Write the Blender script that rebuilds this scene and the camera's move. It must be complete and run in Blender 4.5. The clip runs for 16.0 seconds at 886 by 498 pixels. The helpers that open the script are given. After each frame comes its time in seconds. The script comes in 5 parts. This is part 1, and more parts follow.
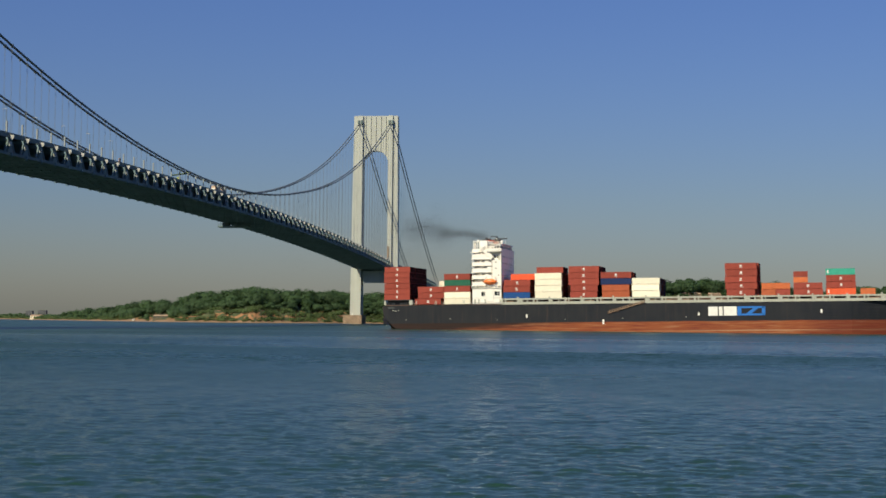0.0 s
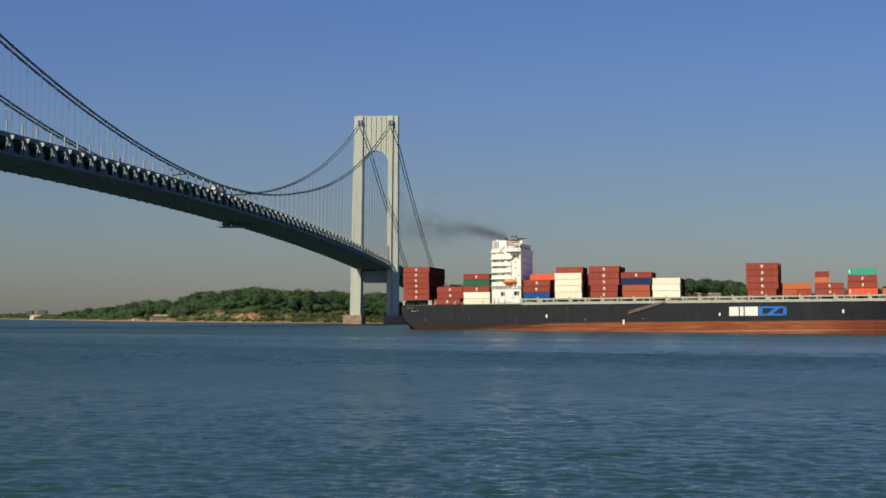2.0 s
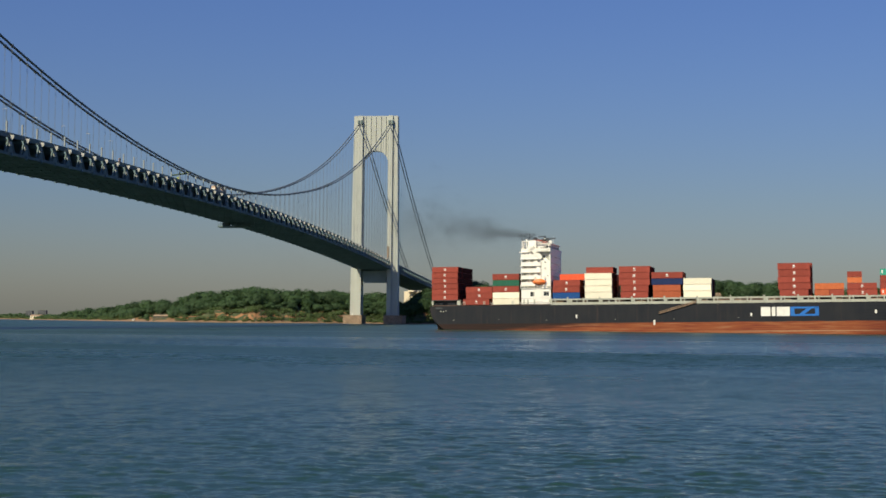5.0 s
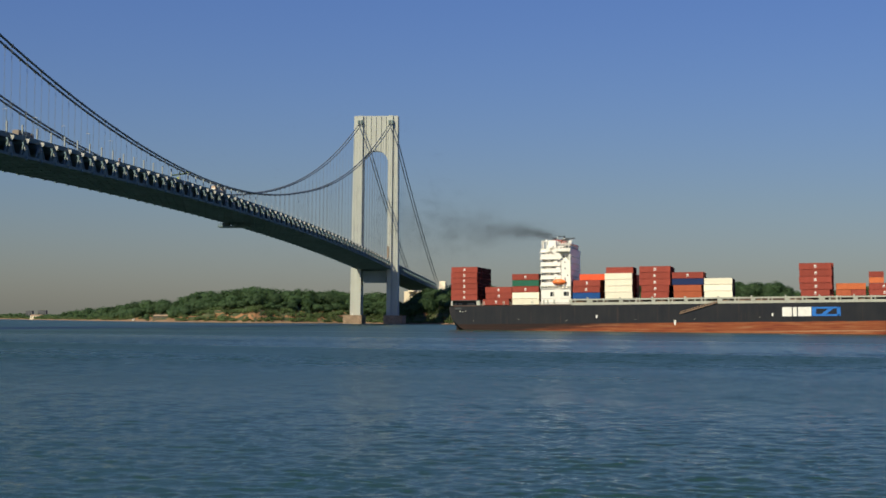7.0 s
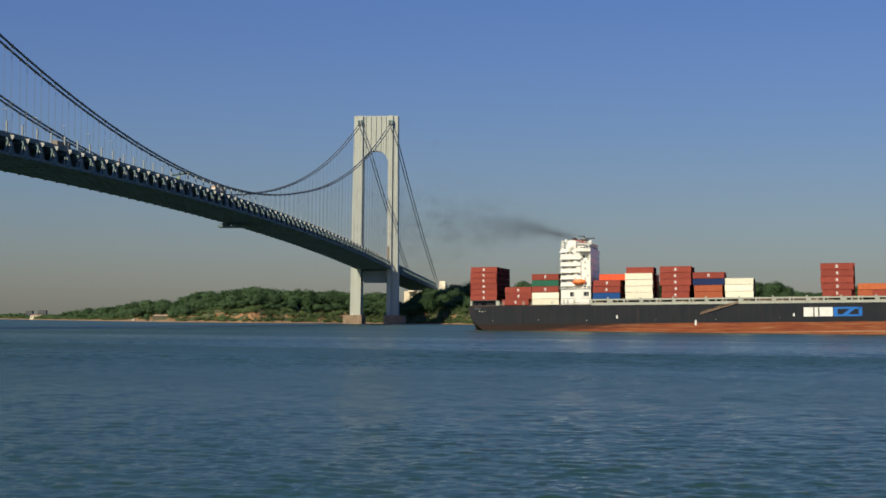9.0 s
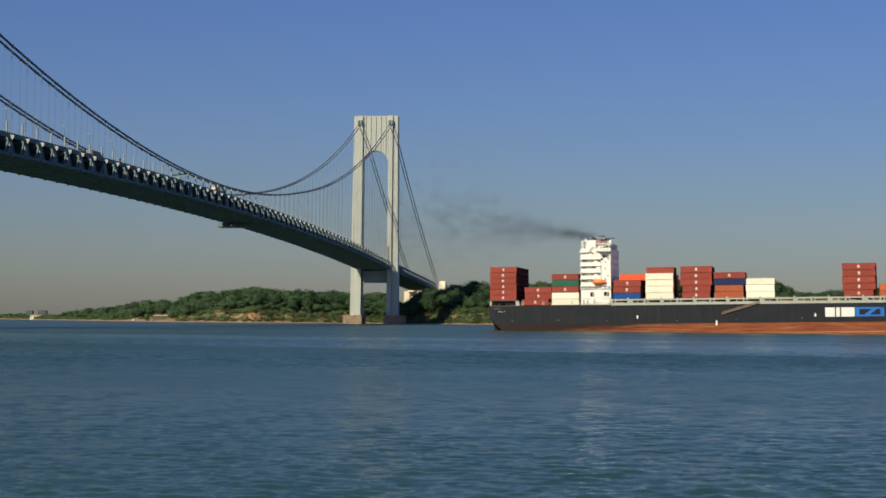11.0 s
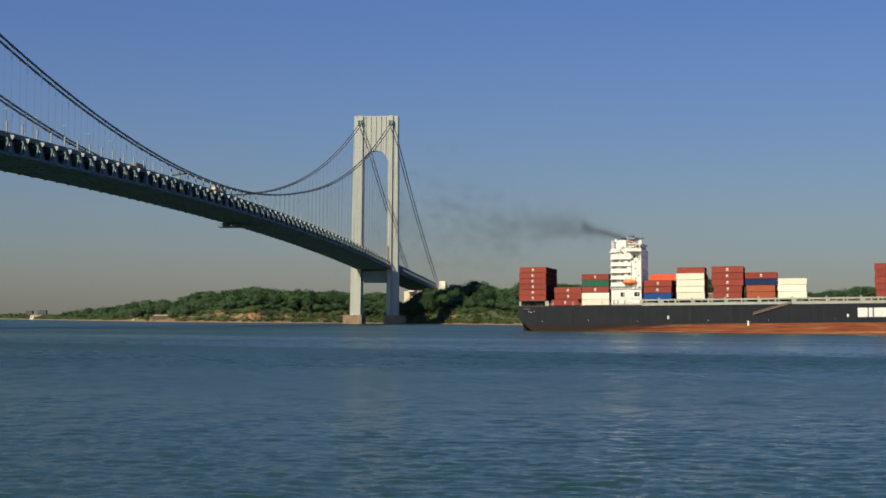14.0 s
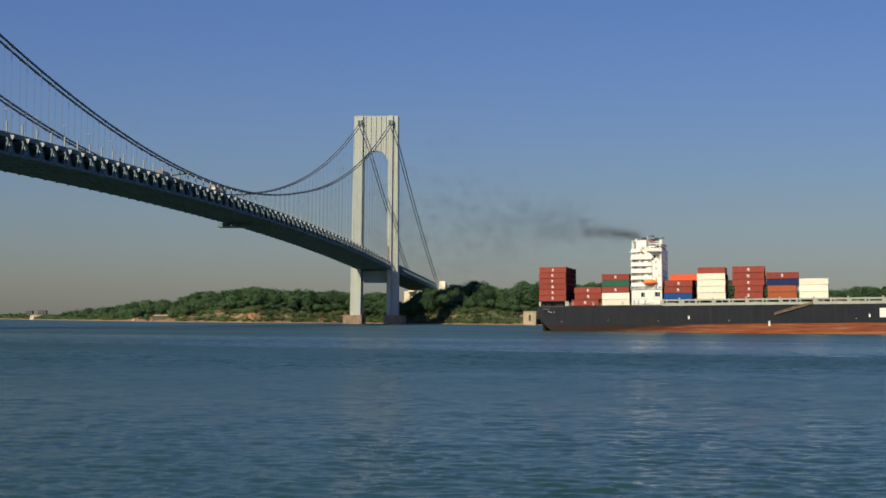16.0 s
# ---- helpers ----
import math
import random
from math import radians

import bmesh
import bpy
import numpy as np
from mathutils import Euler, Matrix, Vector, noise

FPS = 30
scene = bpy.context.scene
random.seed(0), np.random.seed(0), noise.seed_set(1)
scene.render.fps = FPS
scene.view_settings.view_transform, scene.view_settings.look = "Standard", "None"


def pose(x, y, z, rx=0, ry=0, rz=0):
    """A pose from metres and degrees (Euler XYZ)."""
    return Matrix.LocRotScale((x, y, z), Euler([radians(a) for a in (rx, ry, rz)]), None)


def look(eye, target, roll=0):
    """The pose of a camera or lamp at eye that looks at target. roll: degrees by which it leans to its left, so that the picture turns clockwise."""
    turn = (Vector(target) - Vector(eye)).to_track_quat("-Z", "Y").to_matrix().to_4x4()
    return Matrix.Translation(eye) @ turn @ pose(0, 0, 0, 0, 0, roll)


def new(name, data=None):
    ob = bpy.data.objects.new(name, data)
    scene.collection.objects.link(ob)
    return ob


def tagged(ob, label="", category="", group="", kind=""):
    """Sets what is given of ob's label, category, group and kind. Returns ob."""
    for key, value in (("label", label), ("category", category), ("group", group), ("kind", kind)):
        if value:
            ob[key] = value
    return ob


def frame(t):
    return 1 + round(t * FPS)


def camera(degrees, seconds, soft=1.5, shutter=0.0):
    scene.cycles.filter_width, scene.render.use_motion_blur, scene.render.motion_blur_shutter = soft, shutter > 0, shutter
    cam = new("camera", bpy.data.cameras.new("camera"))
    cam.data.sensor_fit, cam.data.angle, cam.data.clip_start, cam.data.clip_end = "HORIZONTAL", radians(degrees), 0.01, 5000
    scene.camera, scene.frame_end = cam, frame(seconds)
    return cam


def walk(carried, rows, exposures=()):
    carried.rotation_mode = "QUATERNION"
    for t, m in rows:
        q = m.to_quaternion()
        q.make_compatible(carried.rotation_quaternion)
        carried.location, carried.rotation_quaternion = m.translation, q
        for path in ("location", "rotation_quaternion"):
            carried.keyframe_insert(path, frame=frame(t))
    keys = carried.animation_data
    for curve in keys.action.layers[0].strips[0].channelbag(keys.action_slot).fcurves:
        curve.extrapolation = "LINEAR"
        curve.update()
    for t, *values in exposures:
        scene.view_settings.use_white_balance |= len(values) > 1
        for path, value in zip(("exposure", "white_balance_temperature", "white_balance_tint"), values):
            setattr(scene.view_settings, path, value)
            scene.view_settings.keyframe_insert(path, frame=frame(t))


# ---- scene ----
cam = camera(32.833, 16.0, soft=1.65)
EYE = Vector((0.0, 0.0, 4.293))
TILT, LEAN = 2.715, 0.554
CAM_POSE = look(EYE, (0.0, 100.0, EYE.z + 100 * math.tan(radians(TILT))), LEAN)
walk(cam, [(0.0, CAM_POSE), (16.0, CAM_POSE)], exposures=[(0.0, 0.0, 4900, 22), (16.0, 0.0, 4900, 22)])

# ---- light: morning sun low behind the camera's left shoulder, clear hazy sky ----
SUN_EL, SUN_AZ = radians(42.0), radians(213.9)
to_sun = Vector((math.sin(SUN_AZ) * math.cos(SUN_EL), math.cos(SUN_AZ) * math.cos(SUN_EL), math.sin(SUN_EL)))
world = bpy.data.worlds.new("sky")
scene.world = world
world.use_nodes = True
wn = world.node_tree.nodes
sky = wn.new("ShaderNodeTexSky")
sky.sky_type, sky.sun_disc = "NISHITA", False
sky.sun_elevation, sky.sun_rotation = SUN_EL, SUN_AZ
sky.air_density, sky.dust_density, sky.ozone_density, sky.altitude = 1.6, 0.5, 5.2, 0
wn["Background"].inputs["Strength"].default_value = 0.0458
# a deeper blue overhead: what blue has over red is stretched, the grey horizon stays
rgb, over, blue_, green_, back = (wn.new("ShaderNode" + k) for k in ("SeparateColor", "Math", "Math", "Math", "CombineColor"))
over.operation, blue_.operation, green_.operation = "SUBTRACT", "MULTIPLY_ADD", "MULTIPLY_ADD"
blue_.inputs[1].default_value, green_.inputs[1].default_value = 0.24, -0.05
tie = world.node_tree.links.new
tie(sky.outputs[0], rgb.inputs[0])
tie(rgb.outputs["Blue"], over.inputs[0])
tie(rgb.outputs["Red"], over.inputs[1])
more = wn.new("ShaderNodeMath")
more.operation = "MAXIMUM"
half_ = wn.new("ShaderNodeMath")
half_.operation = "MULTIPLY"
half_.inputs[1].default_value = 0.45
tie(over.outputs[0], half_.inputs[0])
tie(over.outputs[0], more.inputs[0])
tie(half_.outputs[0], more.inputs[1])
for node, channel in ((blue_, "Blue"), (green_, "Green")):
    tie(more.outputs[0], node.inputs[0])
    tie(rgb.outputs[channel], node.inputs[2])
    tie(node.outputs[0], back.inputs[channel])
tie(rgb.outputs["Red"], back.inputs["Red"])
tie(back.outputs[0], wn["Background"].inputs["Color"])

sun = new("sun", bpy.data.lights.new("sun", "SUN"))
sun.data.energy, sun.data.angle, sun.data.color = 5.9, radians(0.6), (1.0, 0.80, 0.37)
sun.matrix_world = look(to_sun * 500, (0, 0, 0))


# ---- mesh builder ----
class Mesh:
    """Vertices and faces of one mesh."""

    def __init__(self):
        self.v, self.f = [], []

    def add(self, verts, faces):
        n = len(self.v)
        self.v += [tuple(p) for p in verts]
        self.f += [tuple(n + i for i in f) for f in faces]
        return self

    def hexa(self, lower, upper):
        """A block from four lower and four upper corners."""
        return self.add([*lower, *upper], [(3, 2, 1, 0), (4, 5, 6, 7), (0, 1, 5, 4), (1, 2, 6, 5), (2, 3, 7, 6), (3, 0, 4, 7)])

    def box(self, x0, x1, y0, y1, z0, z1):
        return self.hexa([(x0, y0, z0), (x1, y0, z0), (x1, y1, z0), (x0, y1, z0)], [(x0, y0, z1), (x1, y0, z1), (x1, y1, z1), (x0, y1, z1)])

    def beam(self, p, q, w, h=None, up=(0, 0, 1)):
        """A straight bar of w by h from p to q."""
        p, q, h = Vector(p), Vector(q), h or w
        d = (q - p).normalized()
        a = d.cross(Vector(up))
        a = a.normalized() if a.length > 1e-4 else Vector((1, 0, 0))
        b = a.cross(d)
        ring = [a * (w / 2) * i + b * (h / 2) * j for i, j in ((-1, -1), (1, -1), (1, 1), (-1, 1))]
        return self.hexa([p + r for r in ring], [q + r for r in ring])

    def tube(self, points, r, n=8, caps=True):
        """A round bar along points; r is one radius or one for each point."""
        pts = [Vector(p) for p in points]
        rs = r if isinstance(r, (list, tuple)) else [r] * len(pts)
        base = len(self.v)
        for i, p in enumerate(pts):
            d = (pts[min(i + 1, len(pts) - 1)] - pts[max(i - 1, 0)]).normalized()
            a = d.cross(Vector((0, 0, 1)) if abs(d.z) < 0.99 else Vector((1, 0, 0))).normalized()
            b = d.cross(a)
            for k in range(n):
                t = 2 * math.pi * k / n
                self.v.append(tuple(p + (a * math.cos(t) + b * math.sin(t)) * rs[i]))
        for i in range(len(pts) - 1):
            for k in range(n):
                o, o2 = base + i * n, base + (i + 1) * n
                self.f.append((o + k, o + (k + 1) % n, o2 + (k + 1) % n, o2 + k))
        if caps:
            self.f.append(tuple(base + k for k in range(n))[::-1])
            self.f.append(tuple(base + (len(pts) - 1) * n + k for k in range(n)))
        return self

    def prism(self, outline, y0, y1):
        """An outline in x and z, pulled from y0 to y1."""
        n = len(outline)
        return self.add([(x, y0, z) for x, z in outline] + [(x, y1, z) for x, z in outline],
                        [tuple(range(n)), tuple(range(2 * n - 1, n - 1, -1))] + [((i + 1) % n, i, n + i, n + (i + 1) % n) for i in range(n)])

    def data(self, name, material, smooth=False):
        me = bpy.data.meshes.new(name)
        me.from_pydata(self.v, [], self.f)
        me.materials.append(material)
        if smooth:
            me.polygons.foreach_set("use_smooth", [True] * len(me.polygons))
        me.update()
        return me


def tidy(me):
    bm = bmesh.new()
    bm.from_mesh(me)
    bmesh.ops.recalc_face_normals(bm, faces=bm.faces)
    bm.to_mesh(me)
    bm.free()
    return me


def part(name, m, material, parent, label="", smooth=False, clean=True):
    """One mesh object under a thing or a part."""
    me = m.data(name, material, smooth) if isinstance(m, Mesh) else m
    if clean and isinstance(m, Mesh) and len(m.v) < 20000:
        tidy(me)
    ob = new(name, me)
    ob.parent = parent
    return tagged(ob, label) if label else ob


def thing(name, m, material, label, category, group="", kind="", smooth=False, at=None):
    """A top-level mesh, or an Empty when m is None."""
    ob = new(name, m.data(name, material, smooth) if isinstance(m, Mesh) else m)
    if isinstance(m, Mesh) and len(m.v) < 20000:
        tidy(ob.data)
    if at is not None:
        ob.matrix_basis = at
    return tagged(ob, label, category, group, kind)


# ---- materials ----
def material(name, base, rough=0.6, metal=0.0, vary=0.25, scale=1.0, fine=12.0, bump=0.15, second=None, mix=0.5, streak=0.0, per_object=0.0, specular=0.4):
    """A worn surface: two scales of noise between two colours, streaks, roughness and bump. scale: the size of the patches in 1/m."""
    mat = bpy.data.materials.new(name)
    mat.use_nodes = True
    nt, n = mat.node_tree, mat.node_tree.nodes
    link = nt.links.new
    bsdf = n["Principled BSDF"]
    co = n.new("ShaderNodeTexCoord")
    big, small = n.new("ShaderNodeTexNoise"), n.new("ShaderNodeTexNoise")
    big.inputs["Scale"].default_value, big.inputs["Detail"].default_value = scale, 6
    small.inputs["Scale"].default_value, small.inputs["Detail"].default_value = fine, 4
    link(co.outputs["Object"], big.inputs["Vector"])
    link(co.outputs["Object"], small.inputs["Vector"])
    two = n.new("ShaderNodeMix")
    two.data_type = "RGBA"
    dark = second or tuple(c * (1 - vary) for c in base)
    two.inputs["A"].default_value, two.inputs["B"].default_value = (*base, 1), (*dark, 1)
    ramp = n.new("ShaderNodeValToRGB")
    ramp.color_ramp.elements[0].position, ramp.color_ramp.elements[1].position = mix - 0.15, mix + 0.15
    if streak:
        st, stretch = n.new("ShaderNodeTexNoise"), n.new("ShaderNodeMapping")
        stretch.inputs["Scale"].default_value = (1, 1, 0.12)
        st.inputs["Scale"].default_value, st.inputs["Detail"].default_value = streak, 5
        link(co.outputs["Object"], stretch.inputs["Vector"])
        link(stretch.outputs[0], st.inputs["Vector"])
        half = n.new("ShaderNodeMath")
        half.operation = "MULTIPLY_ADD"
        half.inputs[1].default_value, half.inputs[2].default_value = 0.5, 0.0
        link(st.outputs["Fac"], half.inputs[0])
        add = n.new("ShaderNodeMath")
        add.operation = "MULTIPLY_ADD"
        add.inputs[1].default_value = 0.5
        link(big.outputs["Fac"], add.inputs[0])
        link(half.outputs[0], add.inputs[2])
        link(add.outputs[0], ramp.inputs["Fac"])
    else:
        link(big.outputs["Fac"], ramp.inputs["Fac"])
    link(ramp.outputs["Color"], two.inputs["Factor"])
    grain = n.new("ShaderNodeMix")
    grain.data_type, grain.blend_type = "RGBA", "MULTIPLY"
    grain.inputs["Factor"].default_value = vary
    link(two.outputs["Result"], grain.inputs["A"])
    link(small.outputs["Color"], grain.inputs["B"])
    bright = n.new("ShaderNodeHueSaturation")
    bright.inputs["Value"].default_value = 1 + vary * 0.8
    link(grain.outputs["Result"], bright.inputs["Color"])
    if per_object:
        info, span = n.new("ShaderNodeObjectInfo"), n.new("ShaderNodeMapRange")
        span.inputs["To Min"].default_value, span.inputs["To Max"].default_value = 1 + vary * 0.8 - per_object, 1 + vary * 0.8 + per_object
        link(info.outputs["Random"], span.inputs["Value"])
        link(span.outputs[0], bright.inputs["Value"])
    link(bright.outputs["Color"], bsdf.inputs["Base Color"])
    bp = n.new("ShaderNodeBump")
    bp.inputs["Strength"].default_value, bp.inputs["Distance"].default_value = bump, 0.3 / fine
    link(small.outputs["Fac"], bp.inputs["Height"])
    link(bp.outputs["Normal"], bsdf.inputs["Normal"])
    rg = n.new("ShaderNodeMapRange")
    rg.inputs["To Min"].default_value, rg.inputs["To Max"].default_value = max(rough - 0.12, 0.05), min(rough + 0.12, 1)
    link(big.outputs["Fac"], rg.inputs["Value"])
    link(rg.outputs[0], bsdf.inputs["Roughness"])
    bsdf.inputs["Metallic"].default_value = metal
    bsdf.inputs["Specular IOR Level"].default_value = specular
    return mat


bridge_grey = material("bridge_grey_paint", (0.44, 0.45, 0.405), 0.55, vary=0.16, scale=0.05, fine=0.7, streak=0.25)
# truss, underside and strut: the bridge paint with shade put into the colour
truss_grey = material("truss_shaded_grey", (0.125, 0.172, 0.176), 0.65, vary=0.25, scale=0.1, fine=1.5)
# bluer and lighter than the truss, distance haze put into the colour
under_grey = material("underside_shaded_grey", (0.155, 0.235, 0.29), 0.65, vary=0.25, scale=0.1, fine=1.5)
strut_grey = material("strut_shaded_grey", (0.24, 0.29, 0.31), 0.6, vary=0.2, scale=0.1, fine=1.5)
hanger_grey = material("hanger_grey_paint", (0.31, 0.335, 0.33), 0.55, vary=0.2, scale=0.2, fine=2)
fitting_grey = material("fitting_pale_paint", (0.50, 0.50, 0.46), 0.55, vary=0.2, scale=0.2, fine=2)
cable_grey = material("cable_wrapping", (0.145, 0.166, 0.178), 0.5, vary=0.2, scale=0.2, fine=2)
asphalt = material("asphalt", (0.05, 0.05, 0.052), 0.9, scale=0.2, fine=4)
granite = material("granite_facing", (0.36, 0.255, 0.165), 0.85, vary=0.35, scale=0.25, fine=2.5, bump=0.4, per_object=0.18)
tan_stone = material("tan_stone", (0.30, 0.225, 0.15), 0.9, vary=0.3, scale=0.15, fine=1.5, bump=0.3, streak=0.3)
concrete = material("pale_concrete", (0.80, 0.69, 0.50), 0.85, vary=0.2, scale=0.08, fine=1.5, streak=0.2)
pale_steel = material("pale_steel", (0.66, 0.66, 0.60), 0.5, vary=0.15, scale=0.2, fine=2)
dark_steel = material("dark_steel", (0.05, 0.055, 0.06), 0.6, vary=0.2, scale=0.5, fine=4)

def water_material():
    mat = bpy.data.materials.new("sea_water")
    mat.use_nodes = True
    nt, n = mat.node_tree, mat.node_tree.nodes
    link = nt.links.new
    b = n["Principled BSDF"]
    b.inputs["IOR"].default_value, b.inputs["Roughness"].default_value = 1.333, 0.16
    dist_, away_ = n.new("ShaderNodeSeparateXYZ"), n.new("ShaderNodeMapRange")
    away_.inputs["From Min"].default_value, away_.inputs["From Max"].default_value = 50, 560
    away_.interpolation_type = "SMOOTHSTEP"
    away_.inputs["To Min"].default_value, away_.inputs["To Max"].default_value = 0.12, 0.35
    co = n.new("ShaderNodeTexCoord")
    patch, stretch = n.new("ShaderNodeTexNoise"), n.new("ShaderNodeMapping")
    stretch.inputs["Scale"].default_value = (0.006, 0.016, 1)
    patch.inputs["Scale"].default_value, patch.inputs["Detail"].default_value = 1, 4
    link(co.outputs["Object"], dist_.inputs[0])
    link(dist_.outputs["Y"], away_.inputs["Value"])
    vary_ = n.new("ShaderNodeMath")
    vary_.operation = "MULTIPLY_ADD"
    vary_.inputs[1].default_value = 0.24
    less_ = n.new("ShaderNodeMath")
    less_.operation = "SUBTRACT"
    less_.inputs[1].default_value = 0.12
    link(patch.outputs["Fac"], vary_.inputs[0])
    link(away_.outputs[0], vary_.inputs[2])
    link(vary_.outputs[0], less_.inputs[0])
    # old wake of another ship: a long streak of thin foam, the water rougher on its near side
    where, pos = n.new("ShaderNodeVectorMath"), n.new("ShaderNodeNewGeometry")
    where.operation = "DOT_PRODUCT"
    where.inputs[1].default_value = (0.37, 0.929, 0)
    link(pos.outputs["Position"], where.inputs[0])
    sway = n.new("ShaderNodeMath")
    sway.operation = "MULTIPLY_ADD"
    sway.inputs[1].default_value = 16.0
    link(patch.outputs["Fac"], sway.inputs[0])
    link(where.outputs["Value"], sway.inputs[2])
    off = n.new("ShaderNodeMath")
    off.operation = "COMPARE"
    off.inputs[1].default_value, off.inputs[2].default_value = 206.5 + 8.0, 3.2
    link(sway.outputs[0], off.inputs[0])
    fleck = n.new("ShaderNodeTexNoise")
    fleck.inputs["Scale"].default_value, fleck.inputs["Detail"].default_value = 0.09, 5
    link(pos.outputs["Position"], fleck.inputs["Vector"])
    thin = n.new("ShaderNodeMapRange")
    thin.inputs["From Min"].default_value, thin.inputs["From Max"].default_value = 0.36, 0.66
    thin.inputs["To Min"].default_value, thin.inputs["To Max"].default_value = 0.0, 0.15
    link(fleck.outputs["Fac"], thin.inputs["Value"])
    foam = n.new("ShaderNodeMath")
    foam.operation = "MULTIPLY"
    link(off.outputs[0], foam.inputs[0])
    side = n.new("ShaderNodeSeparateXYZ")
    link(pos.outputs["Position"], side.inputs[0])
    fade = n.new("ShaderNodeMapRange")
    fade.inputs["From Min"].default_value, fade.inputs["From Max"].default_value = -45, 15
    fade.inputs["To Min"].default_value, fade.inputs["To Max"].default_value = 0.15, 1.0
    link(side.outputs["X"], fade.inputs["Value"])
    part_foam = n.new("ShaderNodeMath")
    part_foam.operation = "MULTIPLY"
    link(thin.outputs[0], part_foam.inputs[0])
    link(fade.outputs[0], part_foam.inputs[1])
    link(part_foam.outputs[0], foam.inputs[1])
    near = n.new("ShaderNodeMapRange")
    near.inputs["From Min"].default_value, near.inputs["From Max"].default_value = 195, 215
    near.inputs["To Min"].default_value, near.inputs["To Max"].default_value = 0.13, 0.0
    link(where.outputs["Value"], near.inputs["Value"])
    close = n.new("ShaderNodeMapRange")
    close.inputs["From Min"].default_value, close.inputs["From Max"].default_value = 30, 110
    link(where.outputs["Value"], close.inputs["Value"])
    rough = n.new("ShaderNodeMath")
    rough.operation = "MULTIPLY_ADD"
    link(close.outputs[0], rough.inputs[0])
    link(near.outputs[0], rough.inputs[1])
    link(less_.outputs[0], rough.inputs[2])
    link(rough.outputs[0], b.inputs["Roughness"])
    link(co.outputs["Object"], stretch.inputs["Vector"])
    link(stretch.outputs[0], patch.inputs["Vector"])
    tone = n.new("ShaderNodeMix")
    tone.data_type = "RGBA"
    tone.inputs["A"].default_value, tone.inputs["B"].default_value = (0.015, 0.041, 0.023, 1), (0.021, 0.049, 0.028, 1)
    link(patch.outputs["Fac"], tone.inputs["Factor"])
    froth = n.new("ShaderNodeMix")
    froth.data_type = "RGBA"
    froth.inputs["B"].default_value = (0.55, 0.60, 0.60, 1)
    link(foam.outputs[0], froth.inputs["Factor"])
    link(tone.outputs["Result"], froth.inputs["A"])
    link(froth.outputs["Result"], b.inputs["Base Color"])
    last = None
    for scale, strength, dist in ((0.5, 0.3, 0.25), (1.4, 0.5, 0.13), (3.2, 0.6, 0.06), (7.0, 0.5, 0.035)):
        wave, turn = n.new("ShaderNodeTexNoise"), n.new("ShaderNodeMapping")
        turn.inputs["Scale"].default_value = (0.5, 1.3, 1)
        turn.inputs["Rotation"].default_value = (0, 0, radians(14))
        wave.inputs["Scale"].default_value, wave.inputs["Detail"].default_value = scale, 3
        link(co.outputs["Object"], turn.inputs["Vector"])
        link(turn.outputs[0], wave.inputs["Vector"])
        bp = n.new("ShaderNodeBump")
        bp.inputs["Distance"].default_value = dist
        span = n.new("ShaderNodeMapRange")
        span.inputs["From Min"].default_value, span.inputs["From Max"].default_value = 0.35, 0.65
        span.inputs["To Min"].default_value, span.inputs["To Max"].default_value = strength * 0.7, strength * 1.3
        link(patch.outputs["Fac"], span.inputs["Value"])
        link(span.outputs[0], bp.inputs["Strength"])
        link(wave.outputs["Fac"], bp.inputs["Height"])
        if last:
            link(last.outputs["Normal"], bp.inputs["Normal"])
        last = bp
    link(last.outputs["Normal"], b.inputs["Normal"])
    return mat


